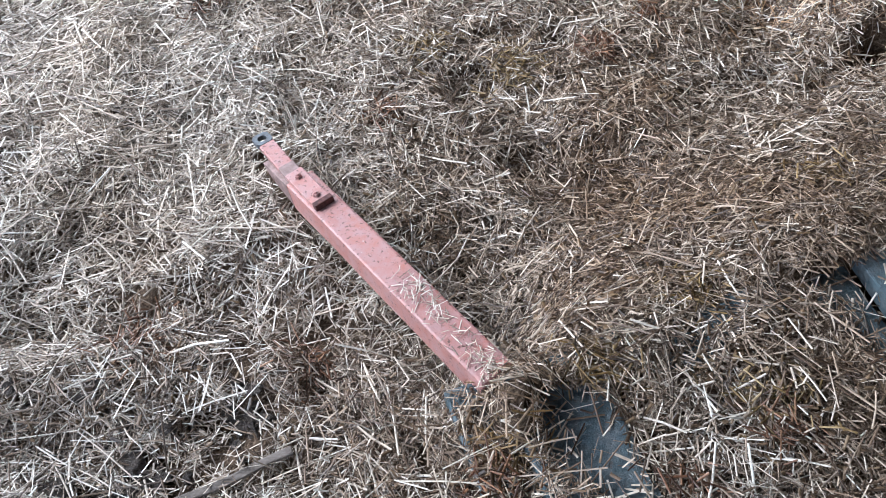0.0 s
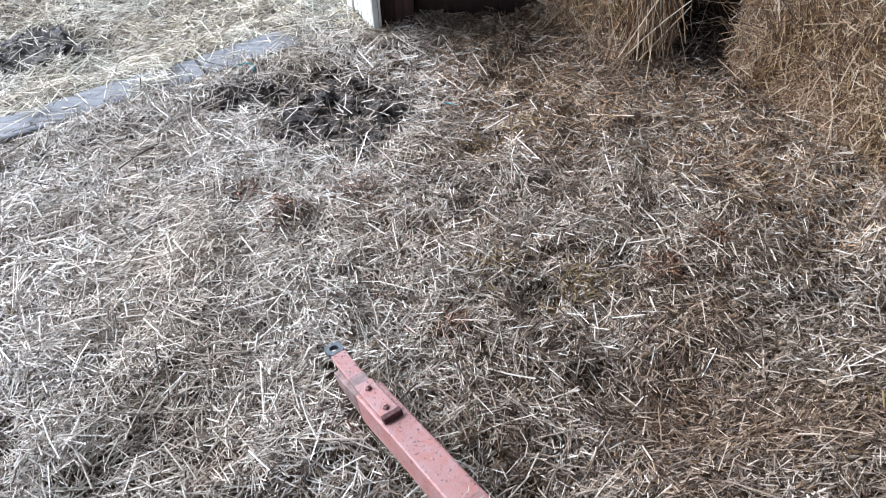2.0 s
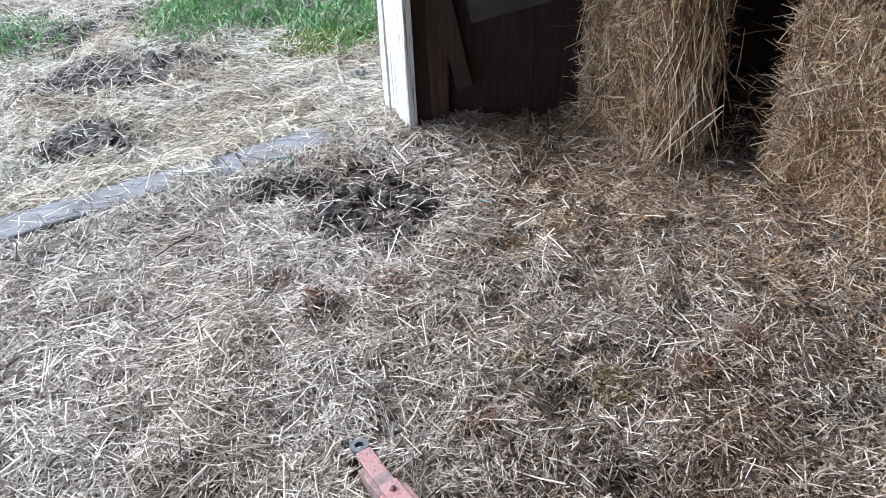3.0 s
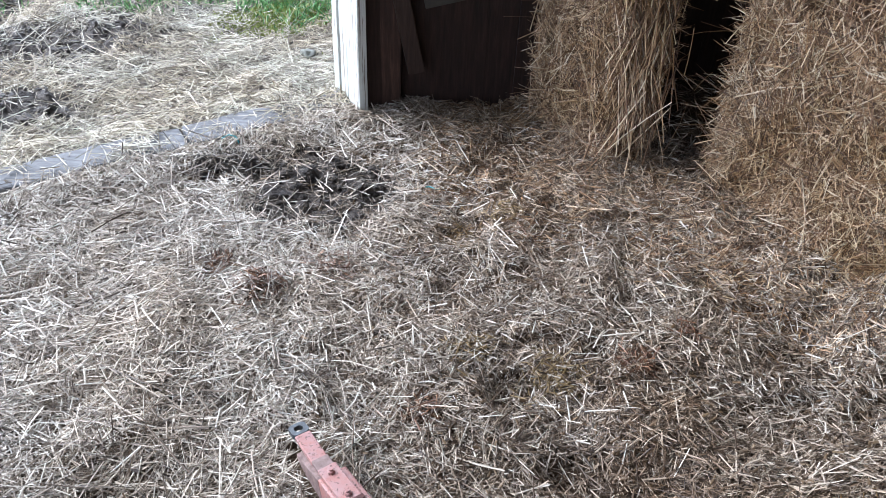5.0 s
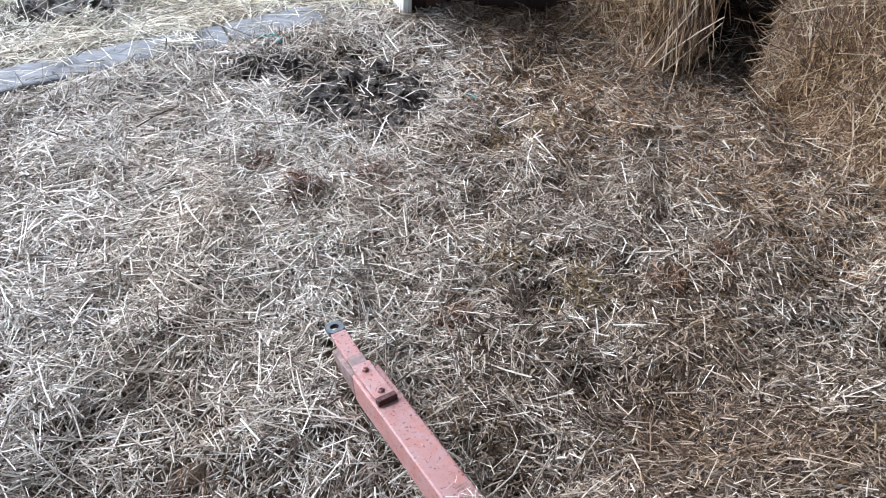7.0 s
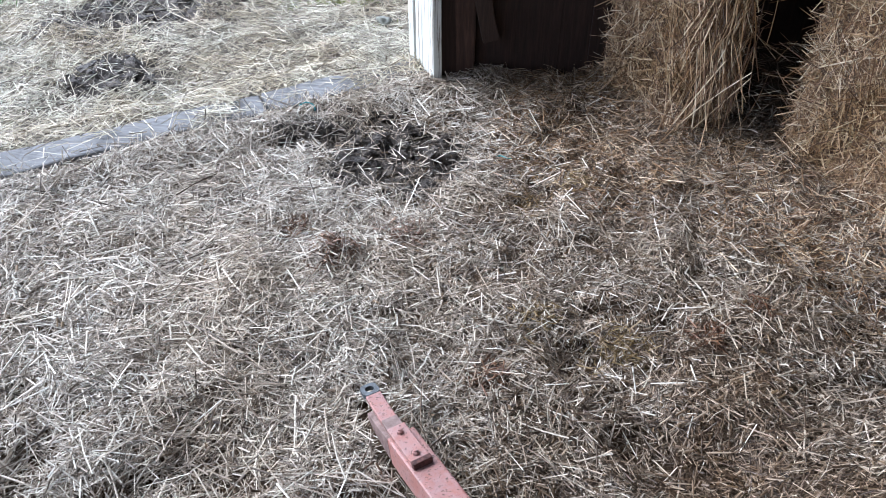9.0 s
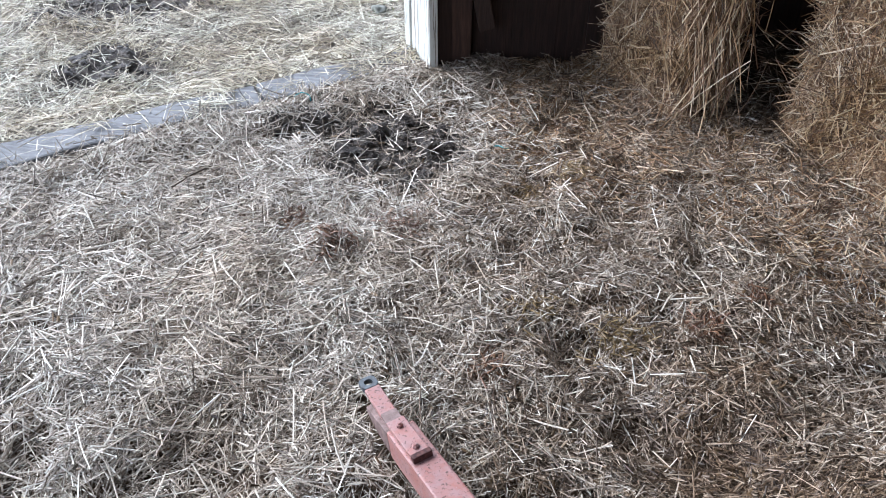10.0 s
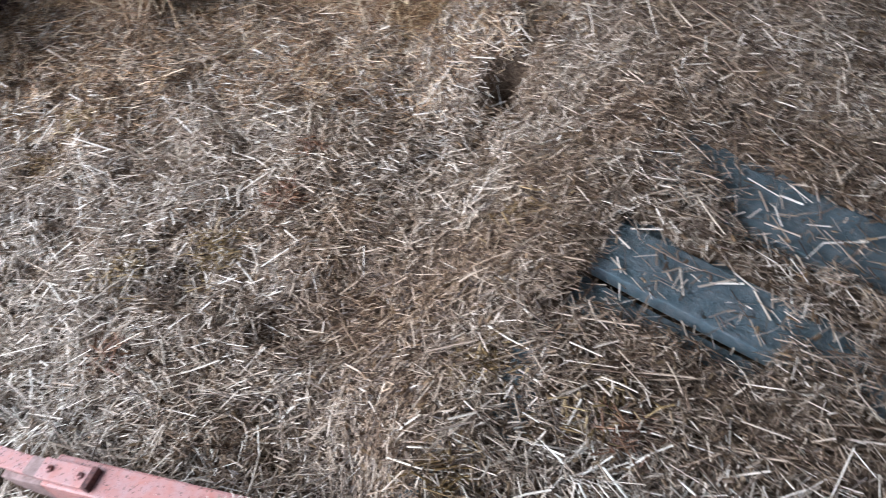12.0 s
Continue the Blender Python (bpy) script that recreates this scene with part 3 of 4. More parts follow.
EYE = -0.163
nose = plate_with_eye(EYE, 0, 0.040, -0.003, 0.010, 0.0105, worn_mat, "hitch_eye", bar, "worn bare steel hitch eye")
bm = bmesh.new()
box(bm, (0.128, 0.037, 0.012), BAR @ pose(EYE + 0.020 + 0.064, -0.002, 0.0005, 0, 3.5, -1.5), 0.0025, 6, 0.0012)
part("hitch_tongue", bm, red_mat, bar, "red hitch tongue plate, paint worn at the nose")
bm = bmesh.new()
box(bm, (0.040, 0.038, 0.0115), BAR @ pose(-0.030, -0.003, 0.0008, 0, 3.5, -1.5), 0.002, 3, 0.001)
part("scraped_band", bm, scraped_mat, bar, "dirty scraped band at the tongue's bend")
bm = bmesh.new()
box(bm, (0.128, 0.042, 0.011), BAR @ pose(0.052, -0.004, 0.0065), 0.002, 6, 0.001)
part("hitch_plate", bm, red_mat, bar, "red strap bolted on the drawbar")
bm = bmesh.new()
box(bm, (0.014, 0.044, 0.019), BAR @ pose(0.1145, -0.004, 0.006), 0.002)
part("plate_end", bm, rust_mat, bar, "dark rusty end of the strap")
# wedge-shaped gusset: deep at the bar, shallow towards the nose
bm = bmesh.new()
low = ((-0.112, -0.010), (-0.002, -0.006), (-0.002, -0.068), (-0.080, -0.050), (-0.112, -0.026))
sides = [[bm.verts.new(BAR @ Vector((x, y, z))) for x, z in low] for y in (-0.032, -0.012)]
bm.faces.new(sides[0])
bm.faces.new(sides[1][::-1])
for k in range(5):
    j = (k + 1) % 5
    bm.faces.new((sides[0][j], sides[0][k], sides[1][k], sides[1][j]))
bmesh.ops.recalc_face_normals(bm, faces=list(bm.faces))
bmesh.ops.bevel(bm, geom=list(bm.edges), offset=0.0015, segments=1, affect="EDGES")
part("hitch_gusset", bm, scraped_mat, bar, "scraped pinkish grey gusset under the tongue")
for x in (0.014, 0.090):
    bm = bmesh.new()
    bmesh.ops.create_cone(bm, cap_ends=True, segments=6, radius1=0.0085, radius2=0.0078, depth=0.007, matrix=BAR @ pose(x, -0.005, 0.0150, 0, 0, 20))
    bmesh.ops.bevel(bm, geom=list(bm.edges), offset=0.0012, segments=1, affect="EDGES")
    part("bolt", bm, red_mat, bar, "hexagon bolt, red paint worn")
    bm = bmesh.new()
    bmesh.ops.create_cone(bm, cap_ends=True, segments=14, radius1=0.0042, radius2=0.0036, depth=0.004, matrix=BAR @ pose(x, -0.005, 0.0200))
    tip = part("thread_end", bm, red_mat)
    tip.parent = bar

for k, (u0, u1, dz, out) in enumerate(BOARDS):
    bm = bmesh.new()
    c, sn = math.cos(DECK_TURN), math.sin(DECK_TURN)
    u, v = (u0 + u1) / 2, 0.95 - out
    box(bm, (u1 - u0, 1.9, 0.035), ab_pose(DECK_A + u * c - v * sn, DECK_B + u * sn + v * c, DECK_Z + dz - 0.0175, -15 + 0.15 * math.sin(k * 1.9)), 0.004, 14, 0.0025, k)
    part("deck_board", bm, blue_mat, trailer, "blue-grey painted deck board, scuffed" if k in (1, 5, 6, 8) else "")

# ---- straw ----
def litter(name, x, y, mat, label, lift, length, width, tilt, sections=2, bend=0.03, cat="straw"):
    n = len(x)
    z = surface(x, y)
    e = 0.02
    gxn, gyn = (surface(x + e, y) - z) / e, (surface(x, y + e) - z) / e
    gxn, gyn = np.clip(gxn, -0.9, 0.9), np.clip(gyn, -0.9, 0.9)
    up = np.stack([-gxn, -gyn, np.ones(n)], 1)
    up /= np.linalg.norm(up, axis=1, keepdims=True)
    turn = rng.random(n) * 2 * math.pi
    way = np.stack([np.cos(turn), np.sin(turn), np.zeros(n)], 1)
    way -= up * (way * up).sum(1, keepdims=True)
    way += up * rng.normal(0, tilt, n)[:, None]
    c = np.stack([x, y, z], 1) + up * lift(n)[:, None]
    roll = up + rng.normal(0, 0.45, (n, 3))
    ob = strands(name, c, way, roll, length(n), width(n), mat, sections, bend)
    return tagged(ob, label, cat, kind="stuff")


def scatter(n, x0, x1, y0, y1, keep):
    x, y = rng.uniform(x0, x1, n), rng.uniform(y0, y1, n)
    ok = rng.random(n) < keep(x, y)
    return x[ok], y[ok]


def under_bar(x, y, pad=0.012):
    """Where a straw would cut through the drawbar."""
    inv = np.array(BAR.inverted())
    z = height(x, y) + 0.012
    lx = inv[0, 0] * x + inv[0, 1] * y + inv[0, 2] * z + inv[0, 3]
    ly = inv[1, 0] * x + inv[1, 1] * y + inv[1, 2] * z + inv[1, 3]
    lz = inv[2, 0] * x + inv[2, 1] * y + inv[2, 2] * z + inv[2, 3]
    return (np.abs(ly) < BW / 2 + pad) & (lx > -0.2) & (lx < BL) & (lz < 0.004) & (lz > -BH - 0.03)


def inside_keep(x, y):
    a, b = to_ab(x, y)
    k = np.where(b > -0.068, 1.0, 0.0)
    k = k * (1 - 0.86 * ramp(mud_patch(x, y) * 2.0 - 0.25 + 2.4 * (fbm(x, y, 0.09) - 0.5)))
    bare = bare_deck(a, b)
    k = k * np.where((b > 2.05) & (bare > 0.08), 0.06, 1.0)
    k = k * (1 - 0.9 * (crack(x, y) > 0.25))
    k = k * np.where((a > 0.90) & (b < 1.55), 0.1, 1.0)
    k = k * (1 - 0.5 * hollow(x, y) * np.maximum(ramp((x + 0.45) / 0.5), ramp((1.35 - y) / 0.3)))
    pocket = ramp((0.44 - fbm(x + 1, y + 5, 0.13, 2)) / 0.07) * ramp(2.2 * blob(x, y, -0.52, 0.74, 0.70, 0.46, 0.3))
    k = k * (1 - 0.8 * pocket)
    return k * np.where(under_bar(x, y), 0.0, 1.0)


def view_zone(x, y):
    wave = 0.5 * (fbm(x, y, 0.4) - 0.5)
    near = ramp((x + 1.85 + wave) / 0.35) * ramp((2.8 - x + wave) / 0.6) * ramp((y - 0.05 + wave) / 0.35)
    return inside_keep(x, y) * near


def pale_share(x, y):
    """How much of the straw is pale: most of it by the doorway, little deep in the barn. Partly bleaching, partly the
    doorway's light put into the colour.
    """
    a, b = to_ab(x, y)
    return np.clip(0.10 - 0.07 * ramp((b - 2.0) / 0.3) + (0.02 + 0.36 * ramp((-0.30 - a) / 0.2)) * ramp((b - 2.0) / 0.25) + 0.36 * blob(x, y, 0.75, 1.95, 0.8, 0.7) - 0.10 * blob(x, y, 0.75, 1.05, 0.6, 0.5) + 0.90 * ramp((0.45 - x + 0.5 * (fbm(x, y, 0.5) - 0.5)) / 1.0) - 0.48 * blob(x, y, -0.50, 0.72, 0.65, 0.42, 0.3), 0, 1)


def short(n):
    return np.clip(rng.lognormal(math.log(0.031), 0.5, n), 0.010, 0.10)


def longer(n):
    return np.clip(rng.lognormal(math.log(0.045), 0.50, n), 0.012, 0.15)


# pale and brown straw also carry the floor's fall of light from the doorway
for mat, share, tone, lengths, wide in ((litter_mat, lambda x, y: pale_share(x, y), "brighter pale", longer, 0.0042),
                                        (brown_mat, lambda x, y: 1 - pale_share(x, y), "darker brown", short, 0.0043)):
    x, y = scatter(340000 if tone == "darker brown" else 330000, -1.9, 2.8, 0.1, 3.3, lambda x, y: view_zone(x, y) * share(x, y))
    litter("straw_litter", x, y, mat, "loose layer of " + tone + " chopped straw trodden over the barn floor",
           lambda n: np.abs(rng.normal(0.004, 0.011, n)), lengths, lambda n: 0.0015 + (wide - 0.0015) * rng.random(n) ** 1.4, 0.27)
    x, y = scatter(15000 if tone == "darker brown" else 20000, -1.9, 2.8, 0.1, 3.3, lambda x, y: view_zone(x, y) * share(x, y) ** 1.6 * (0.35 + 0.65 * (fbm(x, y, 0.3) > 0.5)))
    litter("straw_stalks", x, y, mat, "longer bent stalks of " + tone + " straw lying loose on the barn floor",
           lambda n: np.abs(rng.normal(0.016, 0.009, n)), lambda n: rng.lognormal(math.log(0.070 if tone == "darker brown" else 0.10), 0.35, n),
           lambda n: rng.uniform(0.0024, 0.0042 if tone == "darker brown" else 0.0048, n), 0.14, 3, 0.04)
    x, y = scatter(44000 if tone == "darker brown" else 20000, -1.8, 2.6, 0.2, 3.0, lambda x, y: view_zone(x, y) * share(x, y))
    litter("straw_fibre", x, y, mat, "thin curled fibres of " + tone + " straw lying through the litter",
           lambda n: np.abs(rng.normal(0.011, 0.009, n)), lambda n: rng.uniform(0.025, 0.075, n), lambda n: rng.uniform(0.0007, 0.0016, n), 0.25, 3, 0.18)
    x, y = scatter(55000 if tone == "darker brown" else 25000, -1.6, 2.4, 0.3, 2.6, lambda x, y: view_zone(x, y) * share(x, y))
    litter("straw_chaff", x, y, mat, "fine " + tone + " chaff and broken bits between the straw",
           lambda n: np.abs(rng.normal(0.008, 0.008, n)), lambda n: rng.uniform(0.007, 0.022, n), lambda n: rng.uniform(0.0014, 0.0034, n), 0.35)


def spill_keep(x, y):
    a, b = to_ab(x, y)
    near = np.maximum(np.maximum(1.5 * blob(a, b, 0.50, 0.45, 0.62, 0.75), 1.4 * blob(a, b, 0.72, 1.15, 0.48, 0.85)), 1.2 * blob(a, b, 0.95, 1.70, 0.45, 0.40))
    return np.clip(near + 0.5 * (fbm(x, y, 0.16) - 0.5) * (near > 0), 0, 1) * inside_keep(x, y) * np.where((a > 0.74) & (b < 0.97), 0.05, 1.0)


for mat_count, tilt, size in ((80000, 0.3, 0.036), (12000, 0.2, 0.070)):
    x, y = scatter(mat_count, -0.1, 1.9, 1.4, 3.5, spill_keep)
    litter("spilled_hay", x, y, hay_mat, "golden brown hay shed from the bales over the floor", lambda n: np.abs(rng.normal(0.009, 0.010, n)),
           lambda n: np.clip(rng.lognormal(math.log(size), 0.45, n), 0.012, 0.16), lambda n: rng.uniform(0.0014, 0.0038, n), tilt, 2, 0.06, "hay")


def yard_keep(x, y):
    a, b = to_ab(x, y)
    k = np.where(b < -0.03, 1.0, 0.0) * (1 - 0.86 * ramp(yard_mud(x, y) * 1.9 + 2.4 * (fbm(x, y, 0.13) - 0.62)))
    k = k * np.where((b > -0.2) & (b < -0.05), 0.07 + 0.9 * (fbm(x, y, 0.12) > 0.70) + 0.8 * ramp((a + 0.35) / 0.1), 1.0)
    k = k * (1 - 0.82 * ramp(grass_zone(x, y) * 1.4))
    k = k * (1 - 0.6 * ramp(2 * blob(x, y, -0.93, 3.74, 0.38, 0.28, 0.2)))
    k = k * np.where((a > 0.0) & (b > -0.25), 0.0, 1.0)
    wave = 0.6 * (fbm(x, y, 0.5) - 0.5)
    return k * (1 - 0.75 * ramp((y - 3.3) / 1.6)) * ramp((x + 3.8 + wave) / 0.7) * ramp((5.5 - y + wave) / 0.8)


x, y = scatter(165000, -3.8, 0.3, 1.2, 5.5, yard_keep)
litter("yard_straw", x, y, yard_mat, "bleached straw scattered over the muddy yard outside",
       lambda n: np.abs(rng.normal(0.003, 0.008, n)), lambda n: rng.lognormal(math.log(0.072), 0.45, n),
       lambda n: rng.uniform(0.0016, 0.0044, n), 0.15, 2, 0.0)

# thin scatter over the rest of the barn floor
def barn_keep(x, y):
    a, b = to_ab(x, y)
    return np.where((b > 0) & (b < 7.8) & (a > -3.3) & (a < 3.8), 1.0, 0.0) * (1 - 0.85 * view_zone(x, y)) * np.where(under_bar(x, y), 0.0, 1.0)


x, y = scatter(60000, -4.0, 8.5, -5.5, 5.0, barn_keep)
litter("straw_scatter", x, y, litter_mat, "thin scatter of straw over the rest of the barn floor",
       lambda n: np.abs(rng.normal(0.003, 0.006, n)), longer, lambda n: rng.uniform(0.003, 0.006, n), 0.12)

# straw spilled on the bar
inv = np.array(BAR)
k = 190
pick = rng.random(k)
lx = np.where(pick < 0.35, rng.normal(0.43, 0.022, k), np.where(pick < 0.55, rng.normal(0.50, 0.03, k), rng.normal(0.62, 0.045, k)))
lx = np.clip(lx, 0.12, 0.66)
ly = rng.normal(0.004, 0.014, k).clip(-0.03, 0.03)
c = np.stack([lx, ly, np.abs(rng.normal(0.0035, 0.004, k))], 1) @ inv[:3, :3].T + inv[:3, 3]
turn = rng.random(k) * 6.283
w = np.stack([np.cos(turn), np.sin(turn), rng.normal(0, 0.1, k)], 1) @ inv[:3, :3].T
tagged(strands("spilled_straw", c, w, np.tile(inv[:3, :3] @ np.array((0, 0, 1.0)), (k, 1)), rng.uniform(0.008, 0.03, k),
               rng.uniform(0.0011, 0.0023, k), litter_mat), "short chopped straw spilled on the drawbar", "straw", kind="stuff")

# ---- grass in the yard ----
x, y = scatter(105000, -4.0, 0.2, 3.0, 6.6, lambda x, y: np.where(to_ab(x, y)[1] < -0.3, grass_zone(x, y), 0.0))
n = len(x)
lean = rng.normal(0, 0.7, (n, 2))
L = rng.lognormal(math.log(0.029), 0.4, n)
way = np.stack([lean[:, 0], lean[:, 1], np.ones(n)], 1)
c = np.stack([x, y, height(x, y) + L * 0.42], 1)
tagged(strands("grass", c, way, np.stack([np.cos(x * 99), np.sin(x * 99), np.zeros(n)], 1), L, rng.uniform(0.003, 0.008, n), grass_mat, 2, 0.0),
       "bright green grass growing at the edge of the yard", "grass", kind="stuff")

# yellow moss at the edge of the grass
moss_mat, t, b = material("yellow_moss", 0.8, spec=0.2)
g = t.nodes.new("ShaderNodeNewGeometry")
t.links.new(stops(t, g.outputs["Random Per Island"], [(0.0, (0.15, 0.18, 0.05)), (0.5, (0.29, 0.34, 0.10)), (1.0, (0.44, 0.47, 0.19))]), b.inputs["Base Color"])
x, y = scatter(26000, -1.3, -0.2, 3.3, 4.3, lambda x, y: ramp(2.0 * blob(x, y, -0.93, 3.74, 0.38, 0.28, 0.2) + 1.5 * (fbm(x, y, 0.1) - 0.6)))
n = len(x)
L = rng.uniform(0.010, 0.028, n)
c = np.stack([x, y, height(x, y) + L * 0.35 - 0.004], 1)
tagged(strands("moss", c, np.stack([rng.normal(0, 0.7, n), rng.normal(0, 0.7, n), np.ones(n)], 1), rng.normal(0, 1, (n, 3)), L, rng.uniform(0.003, 0.007, n), moss_mat, 2, 0.0),
       "patch of yellow-green moss on the yard beside the grass", "moss", kind="stuff")

# hay hanging loose from the bale's corner
k = 640
root = np.array(at_ab(0.645, 0.690, 0.0))
c = root + np.stack([rng.normal(0, 0.04, k), rng.normal(0, 0.04, k), rng.uniform(0.16, 0.75, k)], 1)
spread = (0.75 - c[:, 2])[:, None] * 0.05
way = np.stack([rng.normal(0.05, 0.34, k), rng.normal(-0.12, 0.3, k), -np.ones(k)], 1)
c[:, :2] += rng.normal(0, 1, (k, 2)) * spread
L = np.minimum(rng.uniform(0.12, 0.32, k), 2 * (c[:, 2] - 0.01))
tagged(strands("hanging_hay", c, way, np.tile((0.0, -1.0, 0.2), (k, 1)) + rng.normal(0, 0.3, (k, 3)), L, rng.uniform(0.002, 0.0042, k), hay_mat, 4, 0.05),
       "long loose hay hanging down the corner of a bale", "hay", kind="stuff")

# single stalks poking out of the bales across the gap
k = 16
c = np.array([at_ab(0.74 + 0.12 * u, 0.72 + 0.22 * v, 0.10 + 0.55 * w) for u, v, w in rng.random((k, 3))])
way = np.stack([rng.normal(0.8, 0.3, k), rng.normal(0.2, 0.4, k), rng.normal(-0.1, 0.35, k)], 1)
tagged(strands("poking_stalks", c, way, np.tile((0.0, -0.3, 1.0), (k, 1)), rng.uniform(0.10, 0.24, k), rng.uniform(0.0018, 0.0034, k), hay_mat, 4, 0.05),
       "single hay stalks poking out across the dark gap between bales", "hay", kind="stuff")


def clod(x, y, r, seed, mat, name, label, cat, flat=0.6):
    bm = bmesh.new()
    bmesh.ops.create_icosphere(bm, subdivisions=3, radius=1.0)
    for v in bm.verts:
        k = 1 + 0.5 * noise.noise(v.co * 1.6 + Vector((seed, 0, 0))) + 0.32 * noise.noise(v.co * 4.5 + Vector((0, seed, 0)))
        v.co = Vector((v.co.x * r * k, v.co.y * r * k * 0.8, v.co.z * r * k * flat))
    z = float(surface(np.array([x]), np.array([y]))[0])
    bmesh.ops.transform(bm, matrix=pose(x, y, z + r * flat * 0.6, 0, 0, seed * 77), verts=bm.verts)
    ob = part(name, bm, mat)
    for p in ob.data.polygons:
        p.use_smooth = True
    return tagged(ob, label, cat)


# dark lumps put where the straw only has shaded holes
for k, (x, y, r) in enumerate(((-0.366, 0.68, 0.024), (-0.42, 0.61, 0.028), (-0.362, 0.58, 0.024), (-0.673, 0.74, 0.022), (-0.47, 0.55, 0.022), (-0.311, 0.583, 0.016))):
    tagged(clod(x, y, r * 0.85, k + 1.0, mud_mat, "dark_hole_lump", "dark lump added in the straw in place of a shaded hole", "mud clod"), group="mud clods by the drawbar")
clod(-0.676, 3.39, 0.035, 91.0, stone_mat, "field_stone", "small pale field stone lying in the yard straw", "stone")

def churned(name, n, x0, x1, y0, y1, keep, label):
    """Small torn crumbs of trodden mud, too many to count."""
    bm = bmesh.new()
    bmesh.ops.create_icosphere(bm, subdivisions=2, radius=1.0)
    ball = np.array([v.co[:] for v in bm.verts])
    tris = np.array([[v.index for v in f.verts] for f in bm.faces])
    bm.free()
    x, y = scatter(n, x0, x1, y0, y1, keep)
    z = height(x, y)
    vs, fs = [], []
    for i in range(len(x)):
        r = min(0.024, max(0.004, rng.lognormal(math.log(0.0105), 0.5)))
        stretch = np.array((rng.uniform(0.8, 1.9), rng.uniform(0.6, 1.0), rng.uniform(0.35, 0.75)))
        k = 1 + 0.30 * rng.normal(0, 1, len(ball)).clip(-1.6, 1.6)
        q = ball * k[:, None] * stretch * r
        w = rng.random() * 6.283
        q = q @ np.array(((math.cos(w), math.sin(w), 0), (-math.sin(w), math.cos(w), 0), (0, rng.normal(0, 0.25), 1)))
        fs.append(tris + len(vs) * len(ball))
        vs.append(q + (x[i], y[i], z[i] - 0.006))
    me = bpy.data.meshes.new(name)
    me.from_pydata(np.concatenate(vs).tolist(), [], np.concatenate(fs).tolist())
    me.materials.append(mud_mat)
    return tagged(new(name, me), label, "mud", kind="stuff")


churned("mud_crumbs", 4200, -1.1, 0.1, 1.9, 2.9, lambda x, y: np.where(to_ab(x, y)[1] > 0.0, 1.0, 0.0) * ramp(mud_patch(x, y) * 1.9 - 0.35 + 2.2 * (fbm(x, y, 0.07) - 0.5)),
        "torn crumbs of dark wet mud trodden into the doorway")
# these crumbs are added to darken the hollows by the drawbar like shade
churned("mud_crumbs", 1500, -0.85, -0.1, 0.4, 0.95, lambda x, y: np.where(under_bar(x, y, 0.05), 0.0, 1.0) * ramp(1.3 * blob(x, y, -0.45, 0.64, 0.42, 0.26, 0.2) + 3.0 * (fbm(x, y, 0.07) - 0.64)),
        "dark crumbs added to deepen the shaded hollows in the straw by the drawbar")
churned("yard_mud_crumbs", 3000, -2.9, -1.0, 2.4, 4.2, lambda x, y: np.where(to_ab(x, y)[1] < -0.25, 1.0, 0.0) * ramp(yard_mud(x, y) * 1.8 + 2.4 * (fbm(x, y, 0.13) - 0.65)),
        "torn crumbs of dark mud in the rutted yard")

# weathered lath lying by the trailer
bm = bmesh.new()
box(bm, (0.30, 0.016, 0.012), pose(-0.25, 0.568, float(height(np.array([-0.25]), np.array([0.568]))[0]) + 0.020, 0, -2, 25), 0.003, 8, 0.006)
tagged(part("wooden_lath", bm, lath_mat), "thin grey-brown weathered lath half covered by straw", "lath")


def twine(pts, label):
    cu = bpy.data.curves.new("twine", "CURVE")
    cu.dimensions, cu.bevel_depth, cu.bevel_resolution = "3D", 0.0022, 2
    sp = cu.splines.new("NURBS")
    sp.points.add(len(pts) - 1)
    for q, (x, y) in zip(sp.points, pts):
        q.co = (x, y, float(surface(np.array([x]), np.array([y]))[0]) + 0.022, 1)
    sp.use_endpoint_u = True
    tmp = bpy.data.objects.new("twine_curve", cu)
    me = bpy.data.meshes.new_from_object(tmp)
    bpy.data.objects.remove(tmp)
    me.materials.append(twine_mat)
    return tagged(new("baler_twine", me), label, "twine")


twine(((-0.80, 2.55), (-0.775, 2.57), (-0.77, 2.545), (-0.745, 2.56), (-0.735, 2.535)), "scrap of teal baler twine in the mud by the sill")
twine(((-0.07, 2.40), (-0.05, 2.42), (-0.045, 2.39), (-0.02, 2.40)), "scrap of teal baler twine lying on the straw")

# crushed brown flakes of leaf and husk
flake_mat = straw_material("crushed_husk", [(0.0, (0.035, 0.022, 0.014)), (0.5, (0.12, 0.080, 0.048)), (1.0, (0.27, 0.195, 0.12))], (0.8, 0.7, 0.58), 3.0)
x, y = scatter(52000, -1.8, 2.5, 0.2, 2.9, lambda x, y: view_zone(x, y) * (0.1 + 0.9 * (1 - pale_share(x, y))))
litter("straw_husk", x, y, flake_mat, "crushed brown flakes of leaf and husk among the straw",
       lambda n: np.abs(rng.normal(0.010, 0.007, n)), lambda n: rng.uniform(0.009, 0.026, n), lambda n: rng.uniform(0.004, 0.009, n), 0.4)

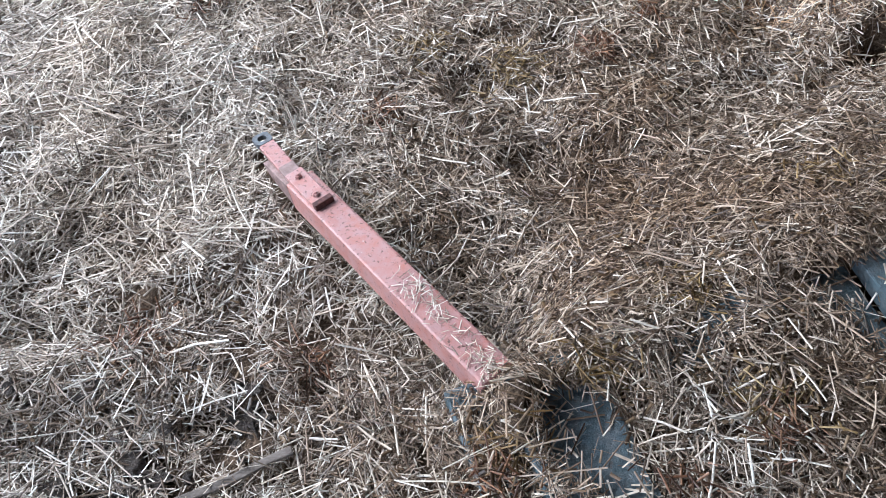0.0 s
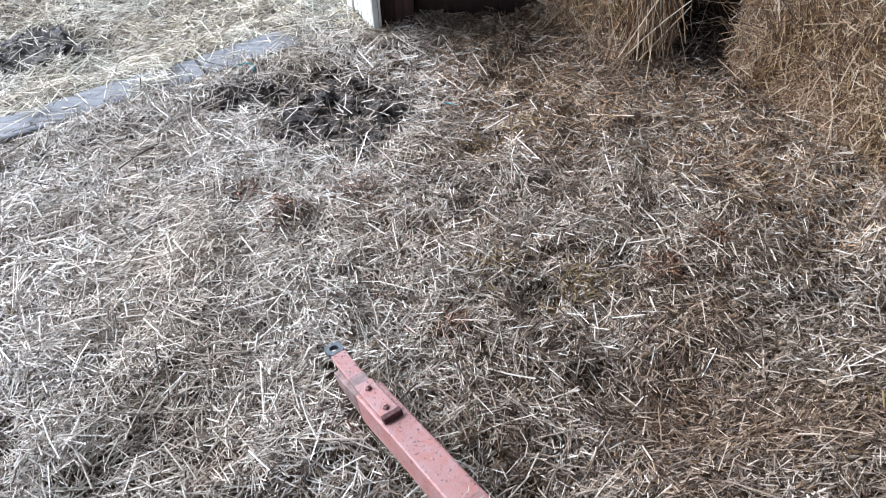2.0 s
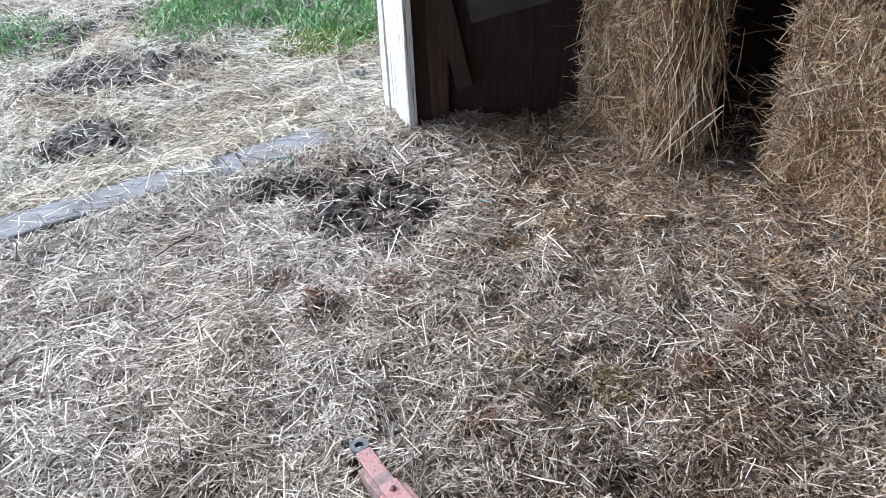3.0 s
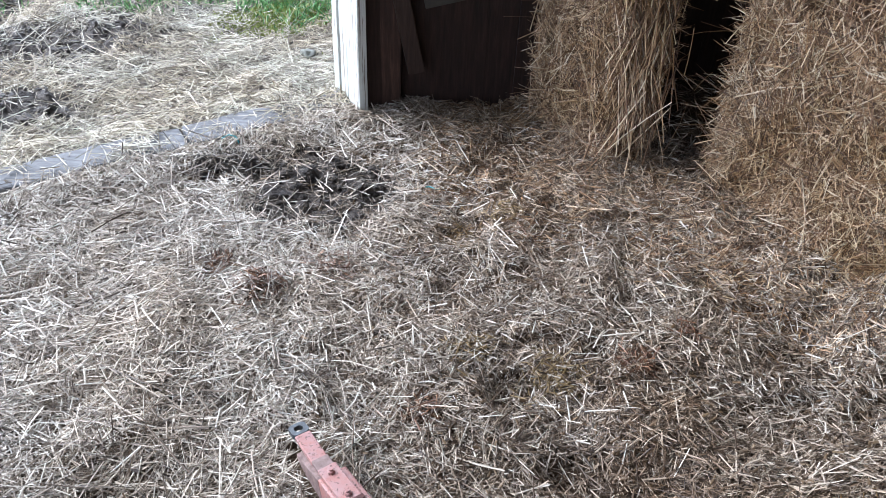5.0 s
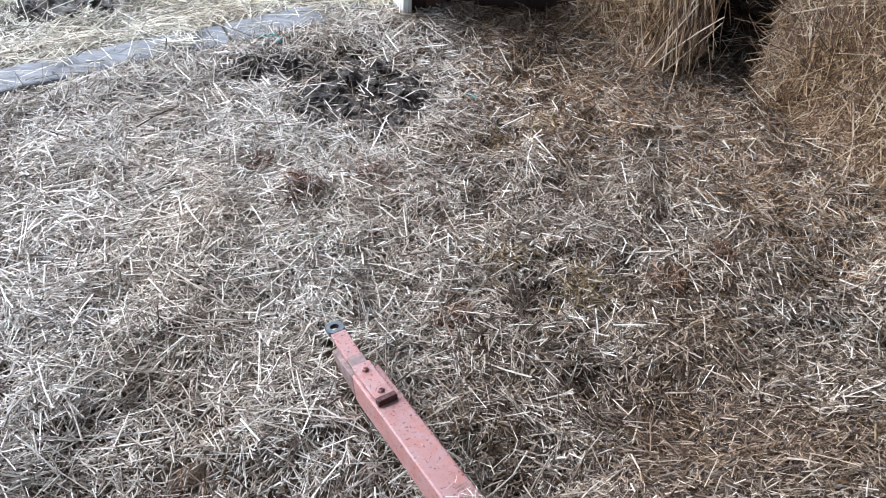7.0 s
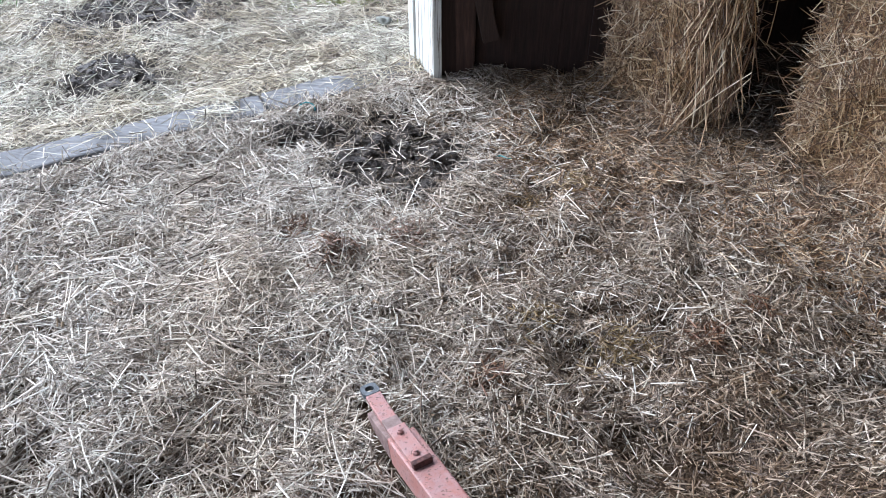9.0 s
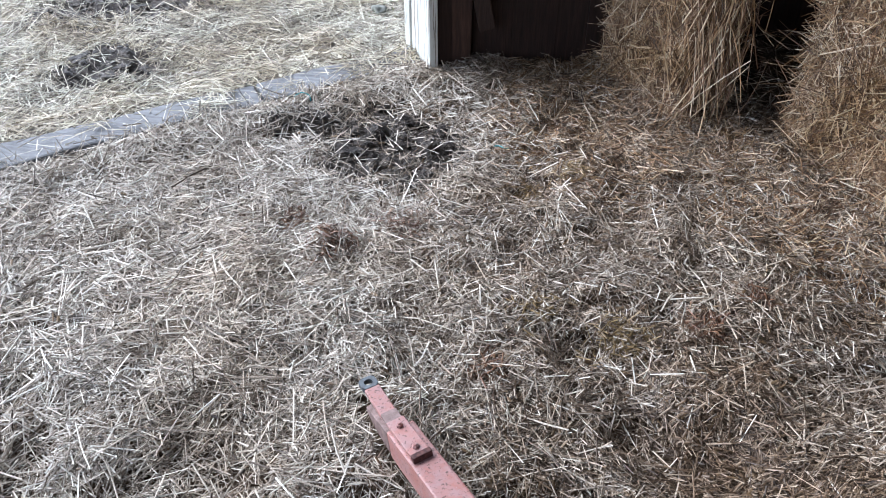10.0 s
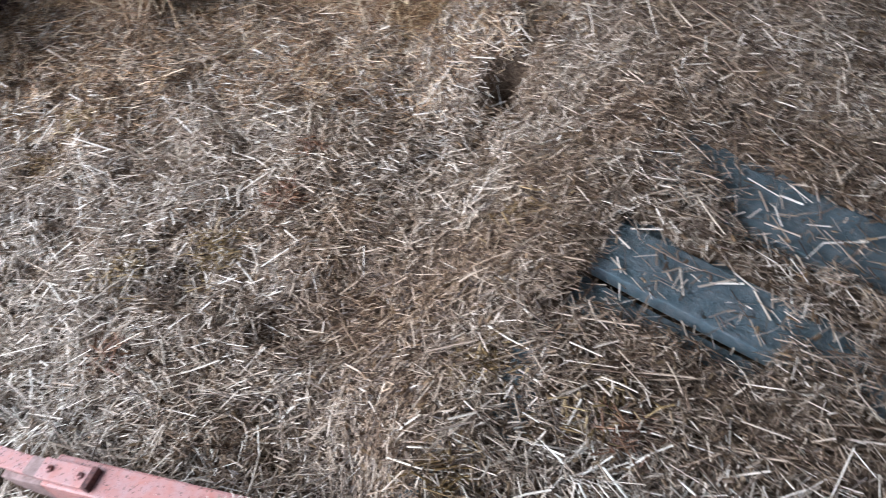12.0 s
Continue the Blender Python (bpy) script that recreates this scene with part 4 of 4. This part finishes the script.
# a few bright split stalks that catch the eye
chip_mat = straw_material("bright_split_stalk", [(0.0, (0.74, 0.70, 0.62)), (1.0, (0.88, 0.86, 0.80))], (0.95, 0.93, 0.9))
spots = np.array(((-0.115, 1.50), (-0.105, 1.495), (0.45, 1.466), (0.371, 1.493), (0.50, 1.90), (0.52, 1.86), (-0.19, 1.40), (0.62, 1.35), (-0.62, 1.25), (-0.36, 1.05)))
litter("split_stalk", spots[:, 0], spots[:, 1], chip_mat, "bright split straw stalks lying on top of the litter", lambda n: np.full(n, 0.026), lambda n: rng.uniform(0.05, 0.09, n),
       lambda n: rng.uniform(0.0035, 0.0058, n), 0.12)

# damp reddish clumps of trodden straw
damp_mat = straw_material("damp_red_straw", [(0.0, (0.05, 0.025, 0.014)), (0.5, (0.16, 0.08, 0.045)), (1.0, (0.34, 0.20, 0.12))], (0.8, 0.7, 0.6))
ochre_mat = straw_material("ochre_straw", [(0.0, (0.09, 0.060, 0.022)), (0.5, (0.24, 0.165, 0.070)), (1.0, (0.42, 0.32, 0.17))], (0.8, 0.7, 0.6))
for cx, cy, r, k in ((0.34, 1.60, 0.06, 170), (0.20, 2.28, 0.05, 120), (0.05, 2.20, 0.05, 110), (0.12, 1.66, 0.05, 110), (0.95, 1.15, 0.05, 90), (0.43, 0.71, 0.05, 110), (0.70, 0.66, 0.06, 110), (0.62, 0.86, 0.05, 90), (0.27, 0.57, 0.04, 70)):
    x, y = cx + rng.normal(0, r * 0.7, k), cy + rng.normal(0, r * 0.6, k)
    litter("ochre_straw", x, y, ochre_mat, "clump of mouldy ochre straw on the floor", lambda n: np.abs(rng.normal(0.014, 0.009, n)),
           lambda n: rng.uniform(0.02, 0.05, n), lambda n: rng.uniform(0.0025, 0.005, n), 0.4)
for cx, cy, r, k in ((-0.47, 1.83, 0.05, 220), (0.70, 1.78, 0.035, 90), (0.55, 1.66, 0.05, 130), (-0.30, 1.95, 0.05, 120), (0.02, 1.45, 0.04, 90), (-0.62, 1.95, 0.045, 110), (0.25, 0.52, 0.05, 100), (0.73, 0.60, 0.05, 110), (0.56, 0.50, 0.05, 90), (-0.45, 0.86, 0.06, 150), (-0.10, 0.80, 0.05, 100)):
    x, y = cx + rng.normal(0, r * 0.6, k), cy + rng.normal(0, r * 0.6, k)
    litter("damp_straw", x, y, damp_mat, "clump of damp reddish-brown straw on the floor", lambda n: np.abs(rng.normal(0.014, 0.010, n)),
           lambda n: rng.uniform(0.02, 0.05, n), lambda n: rng.uniform(0.0025, 0.005, n), 0.5)
